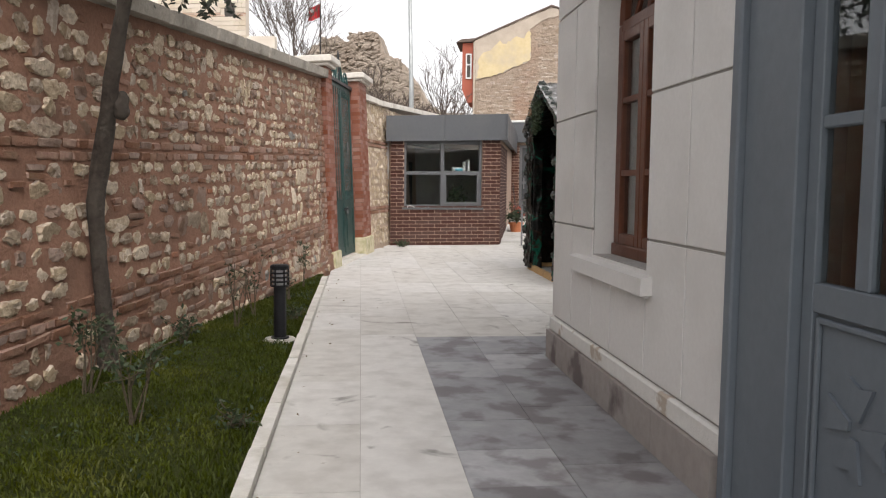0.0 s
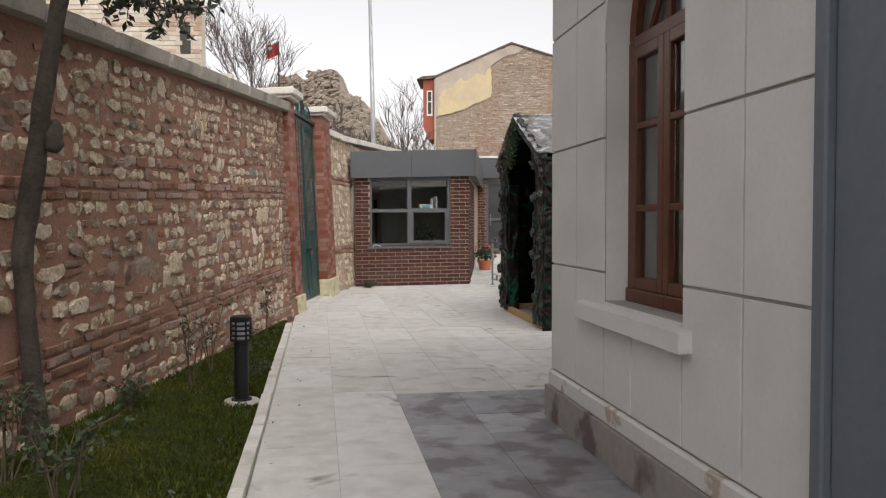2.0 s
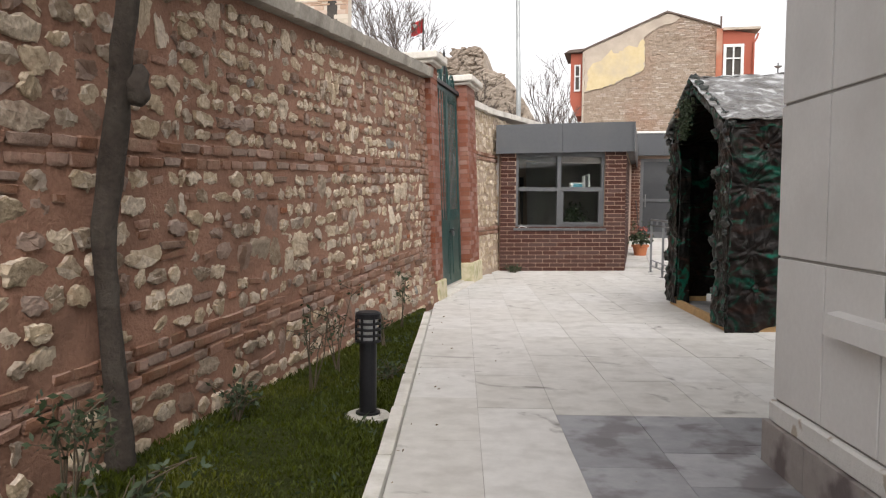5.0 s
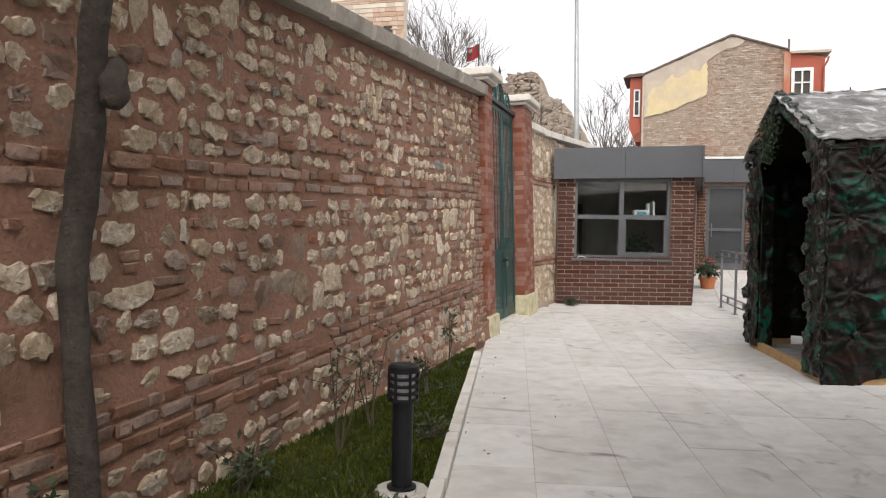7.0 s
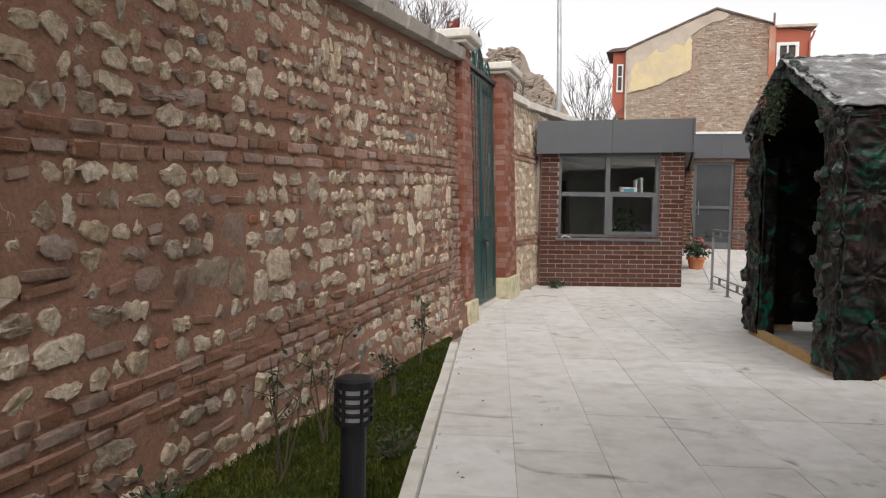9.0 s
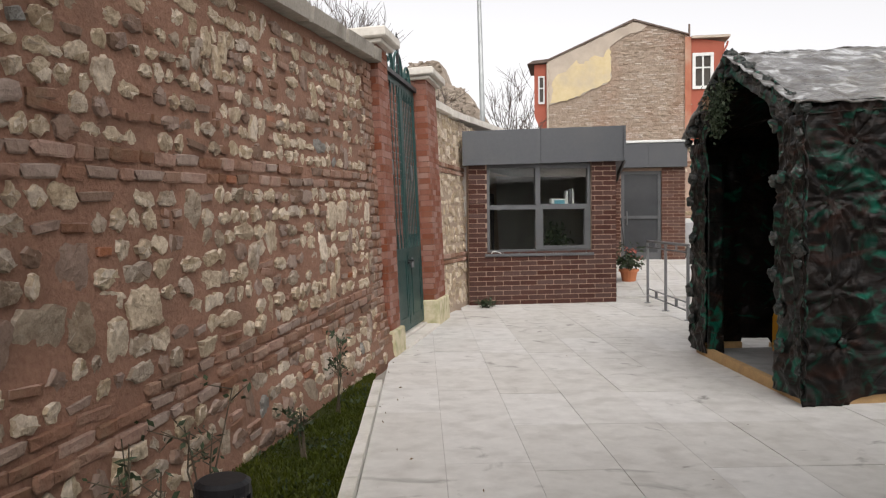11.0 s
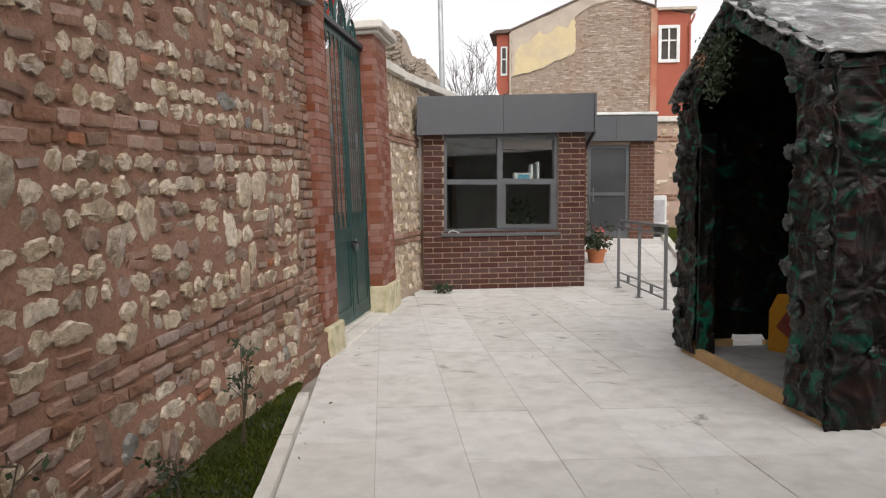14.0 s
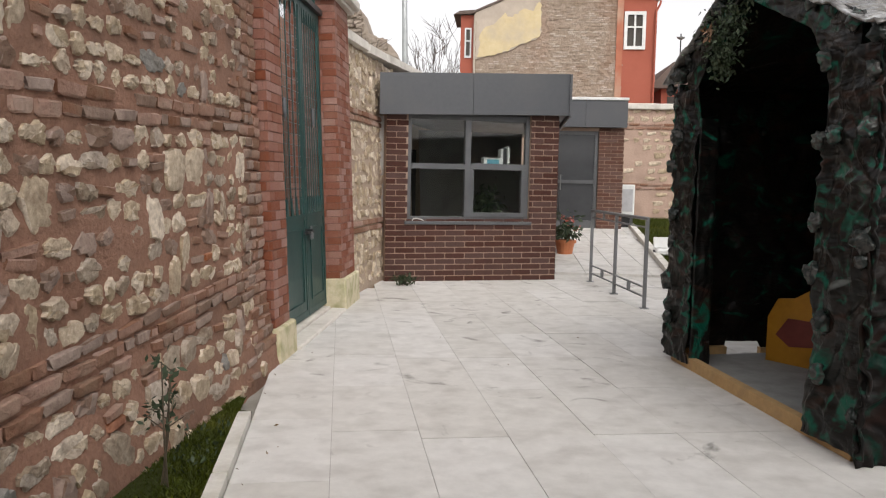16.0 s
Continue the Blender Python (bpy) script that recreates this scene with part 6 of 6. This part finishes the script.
# ---- distance ----
def far_house():
    y = 44.0
    e = empty("apartment_house", Matrix.Translation((4.0, y, 0)), "old house with bare brick gable and red-painted front", "house")
    # gable wall
    bm = bmesh.new()
    outline(bm, [(-3.5, 0), (3.35, 0), (3.35, 10.4), (0.75, 11.25), (-3.5, 9.45)], 0, 0.4)
    part("gable_wall", bm, M_FARBRICK, e, "bare brown brick gable wall")
    # brick courses that stand proud, row by row
    rnd = random.Random(6)
    pb = Pile()
    me = unit_block("far_brick", M_FARBRICK, 0.1, 0.08)
    for i in range(80):
        z = 3.6 + i * 0.095
        x = -3.45 + rnd.uniform(0, 0.2)
        while x < 3.2:
            ln = rnd.uniform(0.2, 0.34)
            roof = 9.45 + (x + 3.5) * 1.8 / 4.25 if x < 0.75 else 11.25 - (x - 0.75) * 0.85 / 2.6
            if z < roof - 0.15 and rnd.random() < 0.6 and not (x < -0.2 and z > 6.75 + (x + 3.5) * 0.42):
                pb.add(me, Matrix.Translation((x + ln / 2, -0.0, z)) @ Matrix.Diagonal((ln, 0.05, 0.07, 1)))
            x += ln + 0.03
    pb.make("brickwork", M_FARBRICK, e)
    def ragged(pts, step, amount):
        """Breaks the edges of an outline into short uneven steps."""
        out = []
        for (x0, z0), (x1, z1) in zip(pts, pts[1:] + pts[:1]):
            n = max(1, int(math.hypot(x1 - x0, z1 - z0) / step))
            out += [(x0 + (x1 - x0) * k / n + rnd.uniform(-amount, amount), z0 + (z1 - z0) * k / n + rnd.uniform(-amount, amount)) for k in range(n)]
        return out

    bm = bmesh.new()
    outline(bm, ragged([(-3.42, 7.25), (-2.2, 7.48), (-1.3, 7.88), (-0.35, 8.3), (-0.35, 10.0), (0.1, 10.28), (0.4, 10.55), (1.1, 10.7), (1.35, 10.98), (0.75, 11.18), (-1.0, 10.45), (-3.42, 9.4)], 0.22, 0.05), -0.06, 0.0)
    part("plaster", bm, M_FARPLASTER, e, "remains of grey-pink plaster")
    bm = bmesh.new()
    outline(bm, ragged([(-3.3, 7.3), (-2.2, 7.5), (-1.3, 7.9), (-0.38, 8.3), (-0.38, 9.95), (-0.75, 9.55), (-1.2, 9.6), (-1.7, 9.2), (-2.1, 9.35), (-2.6, 8.8), (-3.05, 8.75), (-3.25, 8.2)], 0.16, 0.07), -0.09, -0.061)
    part("plaster", bm, M_FARYELLOW, e, "patch of faded yellow plaster")
    # red front wing
    bm = bmesh.new()
    outline(bm, [(3.352, 0), (5.05, 0), (5.05, 10.0), (3.352, 10.3)], 0.0, 6.0)
    part("front_wall", bm, M_FARRED, e, "red painted front wall")
    part("corner_brick", boxes((3.2, -0.08, 0, 3.5, -0.002, 10.3)), material("red_corner_brick", (0.36, 0.12, 0.07), (0.44, 0.17, 0.1), (0.5, 0.4, 0.3), 2.5, 0.8, 0.5, 0.9), e)
    w = part("window", boxes((3.55, -0.09, 7.75, 3.7, 0.05, 9.5), (4.4, -0.09, 7.75, 4.55, 0.05, 9.5), (3.7, -0.09, 9.35, 4.4, 0.05, 9.5), (3.7, -0.09, 7.75, 4.4, 0.05, 7.9), (4.01, -0.07, 7.9, 4.09, 0.05, 9.35), (3.7, -0.07, 8.75, 4.01, 0.05, 8.82), (4.09, -0.07, 8.75, 4.4, 0.05, 8.82)), M_WHITEPLASTIC, e, "white framed window")
    part("pane", boxes((3.7, -0.02, 7.9, 4.4, -0.005, 9.35)), M_DARKROOM, w)
    part("drainpipe", tube(bmesh.new(), [(5.0, -0.1, 3), (5.0, -0.1, 9.5), (5.15, -0.1, 9.8), (5.2, -0.1, 10.0)], [0.05] * 4, 6), M_FARRED, e)
    # red bay on the other corner
    bm = bmesh.new()
    outline(bm, [(-4.15, 6.7), (-3.85, 6.0), (-3.52, 6.0), (-3.52, 9.3), (-4.15, 9.3)], 0.1, 3.0)
    part("bay", bm, M_FARRED, e, "red painted bay with a window")
    b = part("bay_window", boxes((-3.95, 0.04, 7.3, -3.63, 0.099, 8.7)), M_WHITEPLASTIC, e)
    part("pane", boxes((-3.88, 0.02, 7.4, -3.70, 0.039, 8.05), (-3.88, 0.02, 8.12, -3.70, 0.039, 8.62)), M_DARKROOM, b)
    part("pipe", tube(bmesh.new(), [(-3.48, -0.1, 4), (-3.48, -0.1, 9.3)], [0.05, 0.05], 6), M_FARPLASTER, e)
    bm = bmesh.new()
    outline(bm, [(-3.75, 9.3), (0.75, 11.22), (3.4, 10.4), (3.4, 10.46), (0.75, 11.31), (-3.75, 9.39)], -0.12, 6)
    part("roof", bm, M_ROOFTILE, e, "dark tiled roof edge")
    bm = bmesh.new()
    outline(bm, [(-4.5, 9.3), (-3.5, 9.35), (-3.5, 9.52), (-4.2, 9.47)], -0.1, 3.2)
    part("bay_roof", bm, M_ROOFTILE, e)
    part("eave", boxes((3.5, -0.2, 10.2, 5.3, 6, 10.32)), M_FARPLASTER, e)
    part("pipe", tube(bmesh.new(), [(3.45, 0.3, 10.3), (3.45, 0.3, 11.0)], [0.05, 0.05], 6), M_ROOFTILE, e)


far_house()


def low_house():
    e = empty("low_house", Matrix.Translation((11.5, 47, 0)), "far low house with a tiled roof", "house")
    part("wall", boxes((-1.5, 0, 0, 4, 5, 6.3)), M_FARRED, e)
    part("window", boxes((-1.2, -0.05, 5.0, 1.0, 0.0, 5.9)), M_DARKROOM, e)
    bm = bmesh.new()
    outline(bm, [(-2.2, 6.3), (4.4, 6.3), (3.5, 7.6), (-1.0, 7.6)], -0.4, 5.4)
    part("roof", bm, M_ROOFTILE, e)


low_house()


def fortress():
    """Ruined rubble rampart, its top broken in steps and teeth."""
    rnd = random.Random(10)
    e = empty("ruined_rampart", Matrix.Translation((0, 60, 0)), "ruined pale stone rampart with broken battlements", "ruin")
    tops = [(-18, 9.5), (-14.2, 9.6), (-13.2, 11.6), (-12.0, 12.5), (-10.9, 12.7), (-10.8, 12.2), (-10.0, 12.2), (-10.0, 12.9), (-7.8, 13.0), (-7.6, 12.4), (-7.2, 11.3), (-6.0, 10.9), (-5.3, 9.9), (-4.6, 9.0), (-3.9, 7.6), (-2.6, 6.9), (-1.0, 6.7), (1.5, 6.3)]
    pts = []
    for (x0, z0), (x1, z1) in zip(tops, tops[1:]):
        for k in range(5):
            t = k / 5
            pts.append((x0 + (x1 - x0) * t, z0 + (z1 - z0) * t + rnd.uniform(-0.12, 0.12)))
    bm = bmesh.new()
    outline(bm, [(-18, 0)] + pts + [(1.5, 0)], 0, 3.0)
    part("wall", bm, M_RUIN, e)
    kinds = [stone_mesh("fieldstone_%s" % k, 30 + i, M_RUIN) for i, k in enumerate("rstu")]
    p = Pile()
    for _ in range(2200):
        x = rnd.uniform(-14, 1)
        i = max(k for k in range(len(tops)) if tops[k][0] <= x)
        top = min(tops[i][1], tops[min(i + 1, len(tops) - 1)][1])
        z = rnd.uniform(5, top)
        p.add(rnd.choice(kinds), Matrix.Translation((x, -0.05, z)) @ Matrix.Diagonal((rnd.uniform(0.25, 0.6), 0.4, rnd.uniform(0.15, 0.35), 1)))
    p.make("facing", M_RUIN, e)


fortress()


def church_tower():
    """Byzantine masonry block beyond the wall, with bands of brick and an arched slit."""
    rnd = random.Random(18)
    e = empty("masonry_tower", Matrix.Translation((-11.2, 40, 0)), "pale banded stone and brick tower beyond the wall", "tower")
    part("core", boxes((-9.0, 0.02, 0, 0, 0.5, 16)), M_TOWERSTONE, e)
    part("low_wall", boxes((0.002, 0.1, 0, 1.5, 0.5, 9.0)), M_TOWERSTONE, e)
    ps, pb = Pile(), Pile()
    me, mb = unit_block("tower_block", M_TOWERSTONE, 0.06, 0.03), unit_block("tower_brick", M_TOWERBRICK, 0.06, 0.03)
    z = 6.0
    i = 0
    while z < 15.8:
        h = 0.1 if i % 7 in (5, 6) else 0.24
        x = -9.0 + rnd.uniform(0, 0.3)
        while x < -0.05:
            ln = min(rnd.uniform(0.3, 0.6), -x)
            slit = -1.2 < x + ln / 2 < -0.55 and 9.9 < z < 11.6
            if not slit:
                near = abs(x + ln / 2 + 0.87) < 0.95 and 10.9 < z < 12.4
                (pb if i % 7 in (5, 6) or near else ps).add(mb if i % 7 in (5, 6) or near else me, Matrix.Translation((x + ln / 2, 0.0, z + h / 2)) @ Matrix.Diagonal((ln - 0.02, 0.08, h - 0.02, 1)))
            x += ln
        z += h
        i += 1
    ps.make("masonry", M_TOWERSTONE, e)
    pb.make("brickwork", M_TOWERBRICK, e)
    # the slit's inner shade is a dark plate laid on the core
    bm = bmesh.new()
    outline(bm, [(-1.15, 9.9), (-0.6, 9.9), (-0.6, 11.3)] + [(-0.875 + 0.275 * math.cos(t), 11.3 + 0.5 * math.sin(t)) for t in [math.pi * k / 8 for k in range(1, 8)]] + [(-1.15, 11.3)], -0.005, 0.015)
    part("arched_window", bm, M_DARKROOM, e, "dark narrow arched plate standing for a shaded opening")


church_tower()


def bare_tree(name, x, y, height, trunk, seed, label, levels=4, fork=0.25, spread=0.55, split=3):
    rnd = random.Random(seed)
    e = empty(name, Matrix.Translation((x, y, 0)), label, "tree")
    trunk_bm, bm = bmesh.new(), bmesh.new()

    def grow(p, d, ln, r, lev):
        q = p
        pts, rad = [p], [r]
        for k in range(3):
            d = (d + Vector((rnd.gauss(0, 0.10), rnd.gauss(0, 0.10), 0.06))).normalized()
            q = q + d * ln / 3
            pts.append(q)
            rad.append(r * (1 - 0.15 * (k + 1)))
        tube(trunk_bm if lev == 0 else bm, pts, rad, 6 if lev < 2 else 4)
        if lev >= levels:
            return
        for k in range(split + (lev > 0)):
            t = rnd.choice((1, 2, 3))
            nd = (d + Vector((rnd.gauss(0, spread), rnd.gauss(0, spread), rnd.gauss(0.1, 0.25)))).normalized()
            grow(pts[t] if lev else pts[3], nd, ln * rnd.uniform(0.55, 0.8), max(rad[t] * 0.66, 0.014), lev + 1)

    grow(Vector((0, 0, -0.1)), Vector((0, 0, 1)), height * fork * 1.3, trunk, 0)
    part("trunk", trunk_bm, M_TWIG, e)
    part("branchwork", bm, M_TWIG, e)
    return e


bare_tree("bare_tree", -8.9, 46, 10.6, 0.15, 61, "tall bare winter tree behind the wall", 5, 0.46, 0.40)
bare_tree("bare_tree", -4.6, 42, 6.4, 0.12, 62, "bare spreading tree before the rampart", 5, 0.36, 0.55)
bare_tree("bare_tree", -2.9, 40, 5.4, 0.1, 63, "bare bushy tree before the rampart", 5, 0.36, 0.55)
bare_tree("bare_tree", -1.2, 52, 8.2, 0.10, 64, "slender bare tree beside the far house", 4, 0.42, 0.36)
bare_tree("bare_tree", -0.2, 56, 7.8, 0.10, 66, "slender bare tree beside the far house", 4, 0.4, 0.4)

pole = empty("street_lamp", Matrix.Translation((-1.12, 30, 0)), "tall grey galvanised street lamp behind the wall", "street lamp")
part("pole", tube(bmesh.new(), [(0.0, 0, 0), (-0.02, 0, 5), (-0.13, 0, 10.05)], [0.1, 0.09, 0.06], 12), M_GALV, pole, "", True)
part("arm", tube(bmesh.new(), [(-0.13, 0, 10.0), (-0.5, 0, 10.12), (-0.8, 0, 10.12)], [0.04, 0.035, 0.03], 8), M_GALV, pole)
part("lamp_head", boxes((-1.3, -0.12, 10.06, -0.78, 0.12, 10.16), bevel=0.03), M_GALV, pole)

flag = empty("flagpole", Matrix.Translation((-9.75, 50, 0)), "flagpole with a red flag on the rampart", "flag")
part("pole", tube(bmesh.new(), [(0, 0, 0), (0, 0, 12.9)], [0.06, 0.05], 8), M_IRON, flag)
fv = bmesh.new()
g = [[fv.verts.new((-0.05 - 0.75 * i / 8, 0.08 * math.sin(i * 0.9), 12.85 - 0.85 * j / 5 - 0.28 * i / 8 + 0.04 * math.sin(i))) for i in range(9)] for j in range(6)]
for j in range(5):
    for i in range(8):
        fv.faces.new((g[j][i], g[j][i + 1], g[j + 1][i + 1], g[j + 1][i]))
part("cloth", fv, M_FLAG, flag, "red flag cloth hanging in folds")
part("emblem", boxes((-0.62, -0.11, 12.3, -0.4, -0.1, 12.52)), M_WHITEPLASTIC, flag, "small white emblem")
dish = empty("antenna", Matrix.Translation((10.2, 44, 8.2)), "small aerial beyond the tent roof", "antenna")
part("mast", tube(bmesh.new(), [(0, 0, -8.2), (0, 0, 0.3)], [0.04, 0.03], 6), M_IRON, dish)
part("dish", lathe(bmesh.new(), [(0.02, 0.0), (0.18, 0.1), (0.2, 0.14)], 10), M_GALV, dish)


# ---- neighbouring building behind the tent ----
def side_building():
    e = empty("neighbour_building", Matrix.Translation((5.55, 13.1, 0)), "pale rendered neighbouring building with grey corner trunking", "building")
    part("wall", boxes((0.172, 0.0, -0.05, 4.5, 0.27, 6.8)), M_CONCRETE, e)
    part("corner_trunking", boxes((0.02, -0.03, -0.05, 0.17, 0.25, 6.8), bevel=0.01), M_GALV, e, "grey metal corner trunking")
    part("roof_edge", boxes((0.2, -0.1, 6.805, 4.6, 0.35, 6.95), bevel=0.02), M_CONCRETE, e)


side_building()
